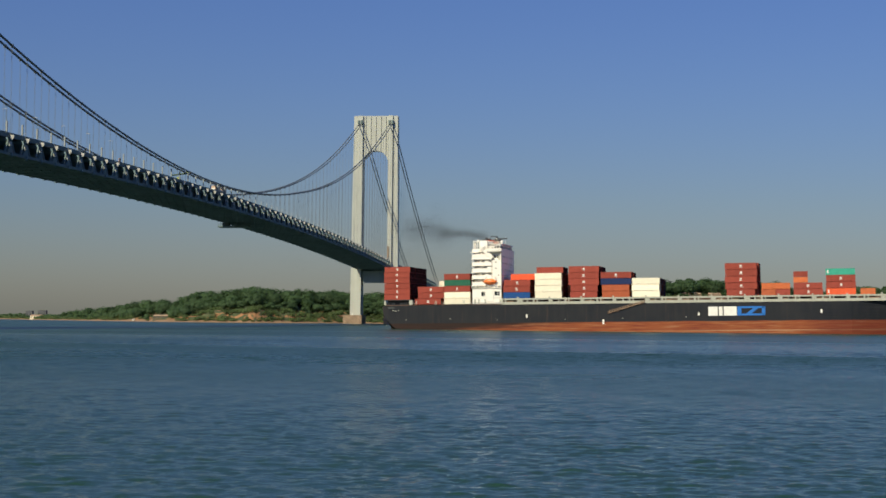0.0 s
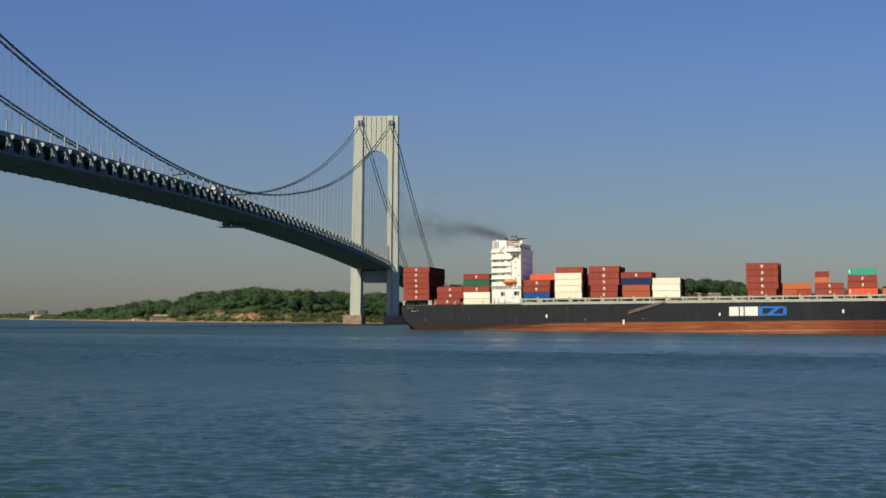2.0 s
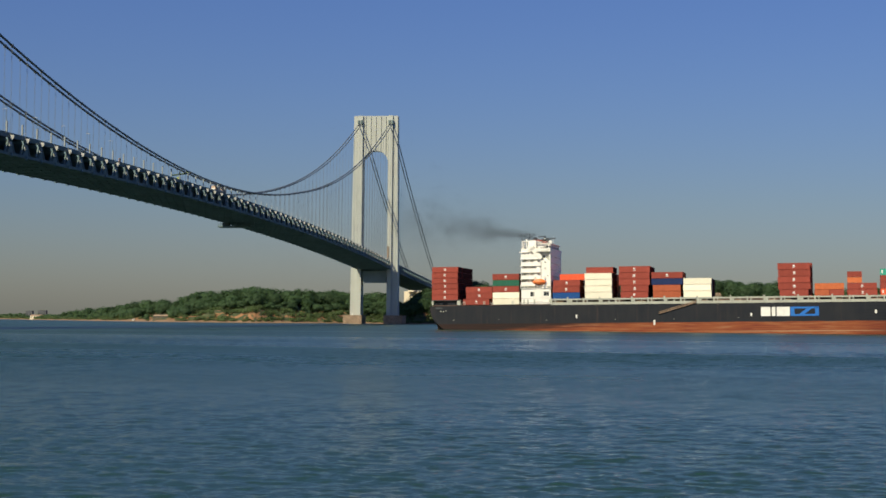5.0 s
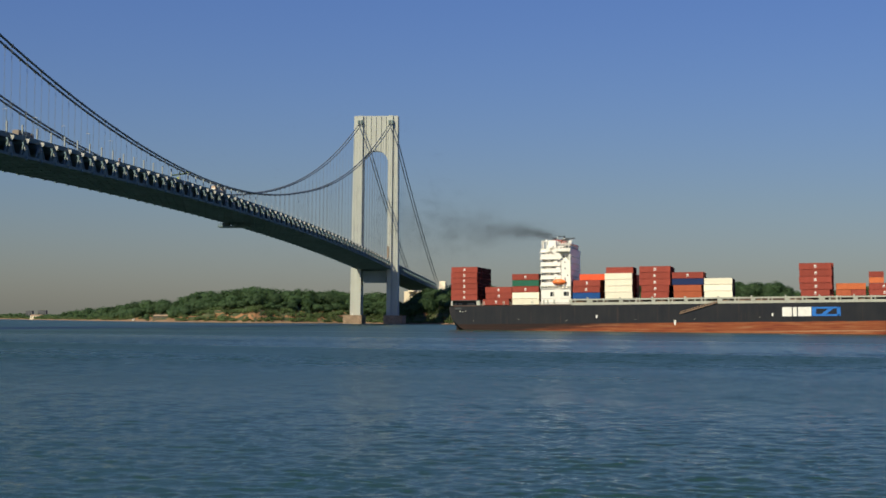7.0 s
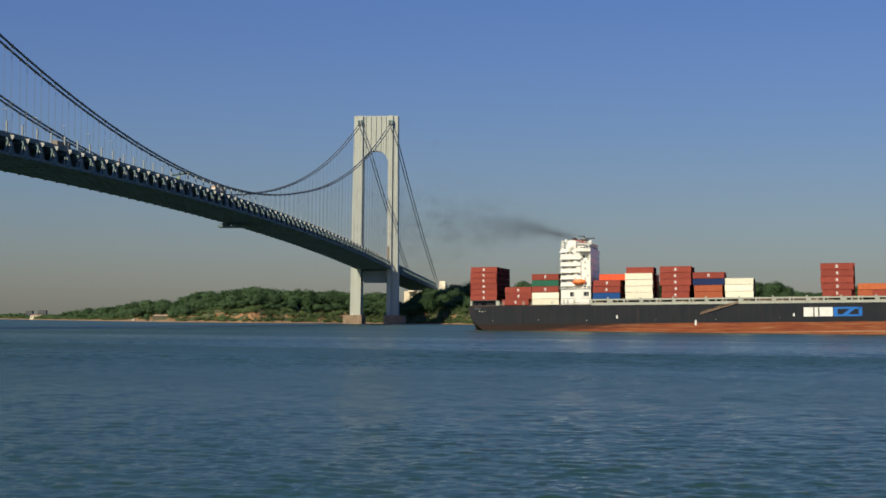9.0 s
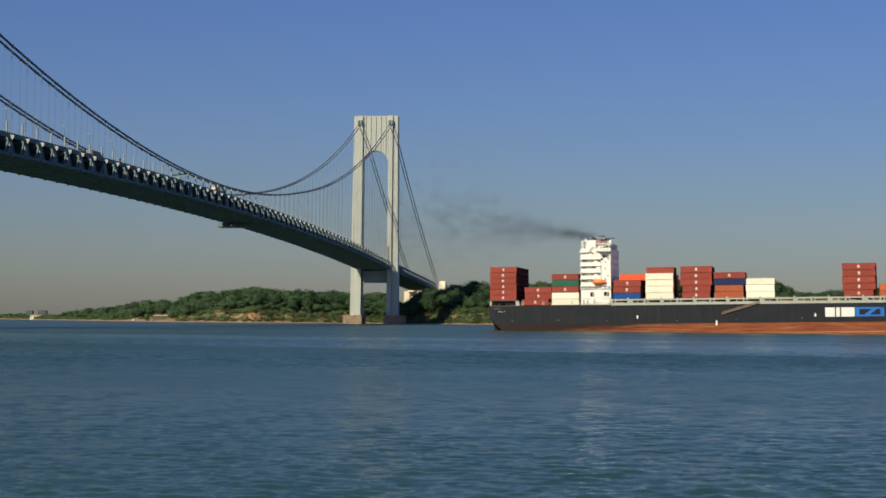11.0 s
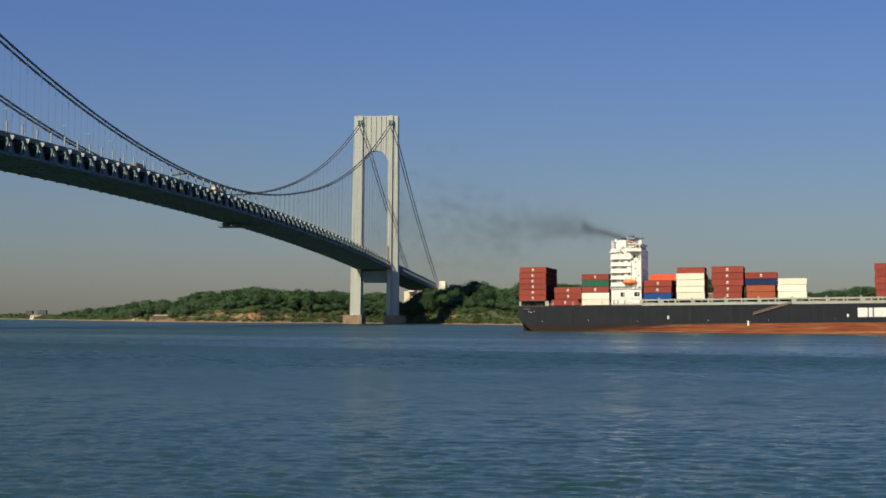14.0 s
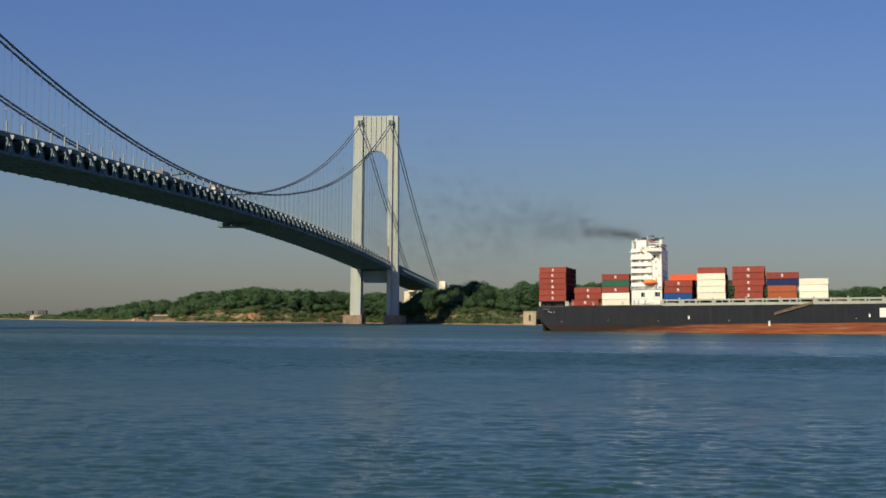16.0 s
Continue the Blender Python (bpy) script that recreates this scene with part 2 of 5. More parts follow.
def make_water():
    """One sheet to the horizon; its waves are real relief out to a few hundred metres."""
    rng = np.random.default_rng(4)
    y = np.concatenate([14.0 * (330 / 14.0) ** (np.arange(1000) / 1000), 330.0 * (4990 / 330.0) ** (np.arange(61) / 60)])
    rows, cols = len(y), 370
    half = 0.36 * y + 6
    X = np.linspace(-1, 1, cols)[None, :] * half[:, None]
    Y = np.repeat(y[:, None], cols, 1)
    Z = np.zeros_like(X)
    bend = 0.5 * np.sin(X * 0.83 + Y * 0.31) + 0.4 * np.sin(X * 1.7 - Y * 0.52 + 2) + 0.7 * np.sin(X * 0.29 + Y * 0.17 + 4)
    for k in range(72):
        wl = 0.22 * (1.6 / 0.22) ** rng.random()
        a = radians(261 + rng.normal(0, 36))
        amp = 0.0058 * wl * (0.5 + rng.random())
        ph = (X * math.cos(a) + (Y + 0.5 * wl * bend) * math.sin(a)) * 2 * math.pi / wl + rng.random() * 6.28
        e, f = rng.random() * 6.28, 2 * math.pi / (wl * (4 + 5 * rng.random()))
        patch = np.clip(0.45 + 0.75 * np.sin(f * (X * math.cos(e) + Y * math.sin(e)) + 9 * e), 0, 1.2)
        keep = np.clip(wl * 330 / np.maximum(Y, 1) - 1.0, 0, 1)
        Z += amp * keep * patch * (np.sin(ph) + 0.25 * np.sin(2 * ph + 0.6))
    for k in range(26):
        wl = 1.3 * (4.2 / 1.3) ** rng.random()
        a = radians(262 + rng.normal(0, 30))
        amp = 0.0080 * wl * (0.5 + rng.random())
        ph = (X * math.cos(a) + (Y + 0.45 * wl * bend) * math.sin(a)) * 2 * math.pi / wl + rng.random() * 6.28
        e, f = rng.random() * 6.28, 2 * math.pi / (wl * (3 + 4 * rng.random()))
        patch = np.clip(0.15 + 0.95 * np.sin(f * (X * math.cos(e) + Y * math.sin(e)) + 9 * e), 0, 1.1)
        Z += amp * np.clip(wl * 200 / np.maximum(Y, 1) - 0.6, 0, 1) * np.clip((Y - 25) / 120, 0.04, 1) * patch * (np.sin(ph) + 0.3 * np.sin(2 * ph + 0.6))
    gust = 0.75 + 0.5 * np.sin(X * 0.021 + 1.3 * np.sin(Y * 0.013)) * np.sin(Y * 0.037 + 0.8)
    Z *= np.clip(gust, 0.4, 1.4)
    V = np.stack([X, Y, Z], -1).reshape(-1, 3)
    i = (np.arange(rows - 1)[:, None] * cols + np.arange(cols - 1)[None, :]).reshape(-1)
    F = np.stack([i, i + 1, i + cols + 1, i + cols], -1)
    n = len(V)
    V = np.concatenate([V, [(-5200, -5200, -0.25), (5200, -5200, -0.25), (5200, 5200, -0.25), (-5200, 5200, -0.25)]])
    F = np.concatenate([F, [(n, n + 1, n + 2, n + 3)]])
    me = bpy.data.meshes.new("water")
    me.vertices.add(len(V))
    me.vertices.foreach_set("co", V.astype(np.float32).reshape(-1))
    me.loops.add(len(F) * 4)
    me.loops.foreach_set("vertex_index", F.astype(np.int32).reshape(-1))
    me.polygons.add(len(F))
    me.polygons.foreach_set("loop_start", np.arange(len(F), dtype=np.int32) * 4)
    me.polygons.foreach_set("use_smooth", np.ones(len(F), dtype=bool))
    me.update(calc_edges=True)
    me.materials.append(water_material())
    return thing("water", me, None, "dark blue-green choppy strait water under morning sun", "water", kind="structure")


water = make_water()

# ---- the far shore ----
FOCAL = 784 / math.tan(radians(32.833 / 2))


def column(c):
    """A bearing, as x per metre of depth."""
    return (c - 784) / FOCAL


SHORE = [(-400, 2500), (0, 2150), (90, 1820), (200, 1610), (300, 1490), (450, 1450), (560, 1510), (640, 1575), (760, 1575), (900, 1560), (1100, 1600), (1300, 1650), (2200, 1800)]
CROWN = [(-400, 556), (0, 556), (45, 555), (85, 557), (130, 547), (200, 543), (240, 532), (290, 528), (312, 533), (330, 523), (360, 514), (410, 513), (440, 507), (480, 511), (560, 512),
         (600, 513), (620, 518), (690, 518), (702, 530), (728, 530), (732, 517), (738, 516), (745, 513), (766, 512), (780, 510), (800, 507), (832, 500), (847, 493), (856, 500), (880, 508), (905, 510), (930, 497), (1000, 500), (1050, 500), (1200, 494), (1240, 490), (1300, 497), (1330, 499), (1375, 497), (1393, 504), (1402, 514), (1440, 517), (1500, 510), (1540, 505), (1568, 503), (2200, 503)]


def along(table, c):
    return float(np.interp(c, [t[0] for t in table], [t[1] for t in table]))


def crown_height(c, deep):
    level = 441 + FOCAL * math.tan(radians(TILT)) + (c - 784) * math.tan(radians(LEAN))
    lump = (4.0 if 738 < c < 1000 else 1.8) * (noise.noise((c * 0.075, 0, 7)) + 0.5 * noise.noise((c * 0.19, 0, 8)))
    return EYE.z + (level - along(CROWN, c) + lump) / FOCAL * deep


def land_point(c, inland):
    """Ground height at a bearing, so many metres behind the water's edge."""
    d = along(SHORE, c) + inland + 4 * noise.noise((c * 0.03, 0, 3)) + 3 * noise.noise((c * 0.11, 0, 5))
    top = max(crown_height(c, along(SHORE, c) + 110) - 13, 2.0)
    bluff = min(top * 0.62, 15) * (0.75 + 0.5 * noise.noise((c * 0.02, 1.7, 0)))
    t = min(max((inland - 14) / 22, 0), 1)
    u = min(max((inland - 34) / 90, 0), 1)
    z = -0.8 + min(inland, 16) * 0.13 + (bluff - 1.5) * t * t * (3 - 2 * t) + (top - bluff) * (u * u * (3 - 2 * u))
    if inland > 150:
        z -= (inland - 150) * 0.012 * top / 20
    z += (0.3 + 2.4 * t) * (noise.noise((c * 0.07, inland * 0.06, 2)) + 0.5 * noise.noise((c * 0.19, inland * 0.11, 4)) + 0.35 * noise.noise((c * 0.5, inland * 0.2, 6))) * min(inland / 25, 1)
    return Vector((column(c) * d, d, z))


def land_material():
    """Sand at the foot, bare orange bluffs where the scrub has slipped, grass and leaf litter above."""
    mat = material("shore_ground", (0.040, 0.054, 0.020), 0.95, vary=0.4, scale=0.09, fine=0.6, bump=0.8, second=(0.076, 0.084, 0.034))
    nt, n = mat.node_tree, mat.node_tree.nodes
    link = nt.links.new
    b = n["Principled BSDF"]
    green = b.inputs["Base Color"].links[0].from_socket
    geo, sep = n.new("ShaderNodeNewGeometry"), n.new("ShaderNodeSeparateXYZ")
    link(geo.outputs["Position"], sep.inputs[0])
    blot = n.new("ShaderNodeTexNoise")
    blot.inputs["Scale"].default_value, blot.inputs["Detail"].default_value = 0.105, 6
    link(geo.outputs["Position"], blot.inputs["Vector"])
    low = n.new("ShaderNodeMapRange")
    low.inputs["From Min"].default_value, low.inputs["From Max"].default_value = 1.3, 2.6
    low.inputs["To Min"].default_value, low.inputs["To Max"].default_value = 1, 0
    link(sep.outputs["Z"], low.inputs["Value"])
    high = n.new("ShaderNodeMapRange")
    high.inputs["From Min"].default_value, high.inputs["From Max"].default_value = 12, 17
    high.inputs["To Min"].default_value, high.inputs["To Max"].default_value = 0.02, -0.4
    link(sep.outputs["Z"], high.inputs["Value"])
    side = n.new("ShaderNodeMapRange")
    side.inputs["From Min"].default_value, side.inputs["From Max"].default_value = -95, -60
    side.inputs["To Min"].default_value, side.inputs["To Max"].default_value = 0.0, -0.07
    link(sep.outputs["X"], side.inputs["Value"])
    both = n.new("ShaderNodeMath")
    link(high.outputs[0], both.inputs[0])
    link(side.outputs[0], both.inputs[1])
    bare = n.new("ShaderNodeMath")
    link(blot.outputs["Fac"], bare.inputs[0])
    link(both.outputs[0], bare.inputs[1])
    edge = n.new("ShaderNodeMapRange")
    edge.inputs["From Min"].default_value, edge.inputs["From Max"].default_value = 0.51, 0.57
    link(bare.outputs[0], edge.inputs["Value"])
    one, two = n.new("ShaderNodeMix"), n.new("ShaderNodeMix")
    one.data_type = two.data_type = "RGBA"
    one.inputs["B"].default_value, two.inputs["B"].default_value = (0.29, 0.15, 0.062, 1), (0.24, 0.155, 0.085, 1)
    link(edge.outputs[0], one.inputs["Factor"])
    link(green, one.inputs["A"])
    link(low.outputs[0], two.inputs["Factor"])
    link(one.outputs["Result"], two.inputs["A"])
    link(two.outputs["Result"], b.inputs["Base Color"])
    return mat


def make_land():
    m = Mesh()
    cs = [-400 + 3.25 * i for i in range(801)]
    ins = [-6, 0, 3, 6, 9, 12, 15, 18, 21, 24, 27, 30, 34, 38, 44, 52, 62, 75, 90, 110, 135, 170, 260, 420]
    for c in cs:
        m.v += [tuple(land_point(c, i)) for i in ins]
    k = len(ins)
    m.f = [(a * k + b, (a + 1) * k + b, (a + 1) * k + b + 1, a * k + b + 1) for a in range(len(cs) - 1) for b in range(k - 1)]
    return thing("ground", m.data("ground", land_material(), True), None, "wooded bluffs with bare orange sand and a narrow beach", "hillside", kind="structure")


ground = make_land()


def leaf_material(name, a, b):
    mat = bpy.data.materials.new(name)
    mat.use_nodes = True
    nt, n = mat.node_tree, mat.node_tree.nodes
    link = nt.links.new
    bs = n["Principled BSDF"]
    geo, ramp = n.new("ShaderNodeNewGeometry"), n.new("ShaderNodeValToRGB")
    ramp.color_ramp.elements[0].color, ramp.color_ramp.elements[1].color = (*a, 1), (*b, 1)
    link(geo.outputs["Random Per Island"], ramp.inputs["Fac"])
    big = n.new("ShaderNodeTexNoise")
    big.inputs["Scale"].default_value, big.inputs["Detail"].default_value = 0.06, 3
    link(geo.outputs["Position"], big.inputs["Vector"])
    hue = n.new("ShaderNodeHueSaturation")
    span = n.new("ShaderNodeMapRange")
    span.inputs["From Min"].default_value, span.inputs["From Max"].default_value = 0.3, 0.7
    span.inputs["To Min"].default_value, span.inputs["To Max"].default_value = 0.72, 1.28
    link(big.outputs["Fac"], span.inputs["Value"])
    link(span.outputs[0], hue.inputs["Value"])
    link(ramp.outputs["Color"], hue.inputs["Color"])
    link(hue.outputs["Color"], bs.inputs["Base Color"])
    bs.inputs["Roughness"].default_value = 0.7
    bs.inputs["Specular IOR Level"].default_value = 0.4
    through_leaf, blend = n.new("ShaderNodeBsdfTranslucent"), n.new("ShaderNodeMixShader")
    blend.inputs["Fac"].default_value = 0.5
    link(hue.outputs["Color"], through_leaf.inputs["Color"])
    link(bs.outputs[0], blend.inputs[1])
    link(through_leaf.outputs[0], blend.inputs[2])
    link(blend.outputs[0], n["Material Output"].inputs["Surface"])
    return mat


leaves = leaf_material("broad_leaves", (0.062, 0.112, 0.042), (0.088, 0.146, 0.052))
scrub_leaves = leaf_material("scrub_leaves", (0.086, 0.138, 0.040), (0.145, 0.19, 0.06))
bark = material("bark", (0.10, 0.075, 0.055), 0.9, scale=0.5, fine=6, bump=0.4)


class Foliage:
    """Leaf clumps gathered for one mesh."""

    def __init__(self, seed):
        self.r, self.v = np.random.default_rng(seed), []

    def crown(self, x, y, z, rx, rz, count, size):
        r = self.r
        lobes = r.normal(0, 1, (11, 3))
        lobes /= np.linalg.norm(lobes, axis=1, keepdims=True)
        lobes[:, 2] = np.abs(lobes[:, 2]) * 0.9 - 0.15
        pick = r.integers(0, 11, count)
        d = r.normal(0, 1, (count, 3))
        d /= np.linalg.norm(d, axis=1, keepdims=True)
        rad = r.random((count, 1)) ** 0.28
        local = lobes[pick] * 0.44 + d * rad * 0.58
        c = np.array([x, y, z]) + local * np.array([rx, rx, rz])
        nrm = d * 0.55 + lobes[pick] * 0.85 + np.array([0, 0, 0.25]) + r.normal(0, 0.16, (count, 3))
        nrm /= np.linalg.norm(nrm, axis=1, keepdims=True)
        a = np.cross(nrm, r.normal(0, 1, (count, 3)))
        a /= np.linalg.norm(a, axis=1, keepdims=True)
        b = np.cross(nrm, a)
        s = size * (0.6 + 0.8 * r.random((count, 1)))
        self.v.append(np.stack([c - a * s * 0.6 - b * s * 0.4, c + a * s * 0.6 - b * s * 0.35, c + a * s * 0.1 + b * s * 0.65], 1))

    def mesh(self, name, mat):
        V = np.concatenate(self.v).reshape(-1, 3)
        n = len(V) // 3
        me = bpy.data.meshes.new(name)
        me.vertices.add(len(V))
        me.vertices.foreach_set("co", V.astype(np.float32).reshape(-1))
        me.loops.add(n * 3)
        me.loops.foreach_set("vertex_index", np.arange(n * 3, dtype=np.int32))
        me.polygons.add(n)
        me.polygons.foreach_set("loop_start", np.arange(n, dtype=np.int32) * 3)
        me.update(calc_edges=True)
        me.materials.append(mat)
        return me


def make_woods():
    r = random.Random(7)
    crowns, scrub = Foliage(1), Foliage(2)
    c = -120.0
    while c < 1760:
        far = along(SHORE, c)
        for inland in (33, 41, 50, 60, 72, 86, 98, 110, 124, 145):
            cc = c + r.uniform(-7, 7)
            i = inland + r.uniform(-5, 5)
            p = land_point(cc, i)
            top = crown_height(cc, far + 110)
            tall = min(max(top * 0.45, 5), r.choice((r.uniform(6, 11), r.uniform(11, 19))))
            if inland < (55 if cc < 640 else 45) and 330 < cc < 1000 or 262 < cc < 306 and i < 62:
                continue
            if 1150 < cc < 1292 and i < 92 or 698 < cc < 735 and i > 46:
                continue
            if 84 < inland < 130:
                tall = min(max(top + r.choice((r.uniform(-6.0, -1.5), r.uniform(-1.5, 2.2))) - p.z, 4), 22)
            elif p.z + tall > top + 2:
                tall = max(top + r.uniform(-4.0, 1.8) - p.z, 3)
            w = tall * r.choice((r.uniform(0.45, 0.6), r.uniform(0.6, 0.8)))
            crowns.crown(p.x, p.y, p.z + tall * 0.46, w, tall * 0.56, 880 if c > 150 else 320, 1.25)
        for inland in (92, 103, 114, 126):
            p = land_point(c + r.uniform(-4, 4), inland)
            crowns.crown(p.x, p.y, p.z + 2.0, 5.5, 4.0, 110, 1.2)
        for k in range(48):
            cc, i = c + r.uniform(-9, 9), r.choice((r.uniform(15, 24), r.uniform(26, 44), r.uniform(30, 56)))
            if not (264 < cc < 304 and i < 52 or 918 < cc < 950 and i < 40) and noise.noise((cc * 0.06, i * 0.07, 9)) > (-0.08 if 330 < cc < 440 else -0.12 if cc < 575 else -0.5):
                p = land_point(cc, i)
                s = r.uniform(1.4, 4.2) * (1.25 if i > 30 else 1)
                scrub.crown(p.x, p.y, p.z + s * 0.3, s * 1.2, s * 0.7, 48, 0.8)
        c += 12.6 * 1650 / far
    # low trees in the bridge's shade, hiding the foot of the anchorage
    for k in range(22):
        cc, i = 703 + 2.9 * k, (30, 38, 34)[k % 3]
        p = land_point(cc, i)
        top = EYE.z + (441 + FOCAL * math.tan(radians(TILT)) + (cc - 784) * math.tan(radians(LEAN)) - (531 - 0.12 * (cc - 703)) - r.uniform(0, 4)) / FOCAL * p.y
        tall = max(top - p.z, 4)
        crowns.crown(p.x, p.y, p.z + tall * 0.5, 5.5, tall * 0.52, 700, 1.2)
    tagged(new("woodland", crowns.mesh("woodland", leaves)), "dense green summer woodland along the bluff top", "woodland", kind="stuff")
    tagged(new("scrub", scrub.mesh("scrub", scrub_leaves)), "yellow-green scrub scattered over the sandy bluff", "scrub", kind="stuff")


make_woods()


def make_trees():
    """Broad trees along the front of the wood, each with its own trunk, limbs and crown."""
    kinds = []
    for k in range(6):
        r = random.Random(40 + k)
        f = Foliage(60 + k)
        f.crown(0, 0, 8.2, 6.4 + 0.8 * (k % 3), 5.6, 700, 1.2)
        trunk = Mesh().tube([(0, 0, -1.5), (0.1, 0, 2.5), (0.25, 0.1, 6.0), (0.2, 0.2, 9.5)], [0.42, 0.34, 0.24, 0.1], 7)
        limbs = []
        for j in range(4):
            a, z = j * 1.6 + r.random(), 3.5 + j * 1.1
            limbs.append(Mesh().tube([(0.15, 0, z), (1.6 * math.cos(a), 1.6 * math.sin(a), z + 1.6), (3.2 * math.cos(a), 3.2 * math.sin(a), z + 2.6)], [0.16, 0.11, 0.05], 5).data("limb", bark, True))
        kinds.append((f.mesh("crown", leaves), trunk.data("trunk", bark, True), limbs))
    r, c = random.Random(17), 332.0
    while c < 1000:
        for inland in (50, 58) if c < 640 else (33, 42):
            cc, i = c + r.uniform(-5, 5), inland + r.uniform(-4, 5)
            if 688 < cc < 722 or 915 < cc < 965 or cc > 800 and inland == 33:
                continue
            p = land_point(cc, i)
            tall = r.uniform(0.5, 1.0) * (0.8 if cc < 560 else 1.0)
            t = thing("tree", None, None, "broad-leaved green tree at the edge of the wood", "tree", "trees at the wood's edge",
                      at=Matrix.Translation(p) @ pose(0, 0, 0, 0, 0, r.uniform(0, 360)) @ Matrix.Diagonal((tall, tall, tall * r.uniform(0.85, 1.1), 1)))
            crown, trunk, limbs = kinds[r.randrange(6)]
            part("crown", crown, None, t)
            tr = part("trunk", trunk, None, t)
            for m in limbs:
                part("limb", m, None, tr)
        c += 12.0


make_trees()


def make_rubble():
    """Dark boulders heaped at the water's edge about the tower piers."""
    r, m = random.Random(23), Mesh()
    for k in range(420):
        c = r.uniform(566, 706)
        p = land_point(c, r.uniform(-3, 4))
        s = r.uniform(0.4, 1.3)
        ring = [(p.x + s * math.cos(a) * r.uniform(0.7, 1.2), p.y + s * math.sin(a) * r.uniform(0.7, 1.2)) for a in (0.4, 1.5, 2.9, 4.1, 5.3)]
        n = len(m.v)
        m.v += [(x, y, p.z - 0.4) for x, y in ring] + [(p.x + (x - p.x) * 0.7, p.y + (y - p.y) * 0.7, p.z + s * r.uniform(0.4, 0.8)) for x, y in ring]
        m.f += [tuple(n + 5 + j for j in range(5))] + [(n + j, n + (j + 1) % 5, n + 5 + (j + 1) % 5, n + 5 + j) for j in range(5)]
    tagged(new("boulders", m.data("boulders", material("wet_rock", (0.09, 0.075, 0.06), 0.7, vary=0.4, scale=0.6, fine=4, bump=0.5))), "dark wet boulders along the water's edge", "rocks", kind="stuff")


make_rubble()

# ---- suspension bridge; its own x runs from the far tower along the deck towards the near shore, y to the viewer's side ----
bridge = thing("suspension_bridge", None, None, "grey steel double-deck suspension bridge across the strait", "bridge", at=pose(-68.711, 1523.8, 0, 0, 0, -97.008))
CABLE_Y, SAG, CABLE_TOP, HALF, TRUSS_Y, DEPTH, PANEL = 15.77, 122.48, 204.96, 649.0, 17.1, 7.3, 15.09
NEAR_END = 1132.0


def deck_z(s):
    """Height of the bottom chord."""
    if s < 0:
        return 54.9 + s * 0.036
    return 69.6 - 14.7 * ((s - HALF) / HALF) ** 2


def cable_z(s):
    if s < 0:
        return CABLE_TOP + s * (CABLE_TOP - 51.0) / 378 - 6.0 * (1 - (2 * (-s) / 378 - 1) ** 2)
    return CABLE_TOP - SAG * (1 - ((s - HALF) / HALF) ** 2) - (2.3 * math.sin(math.pi * s / 430) if s < 430 else 0)


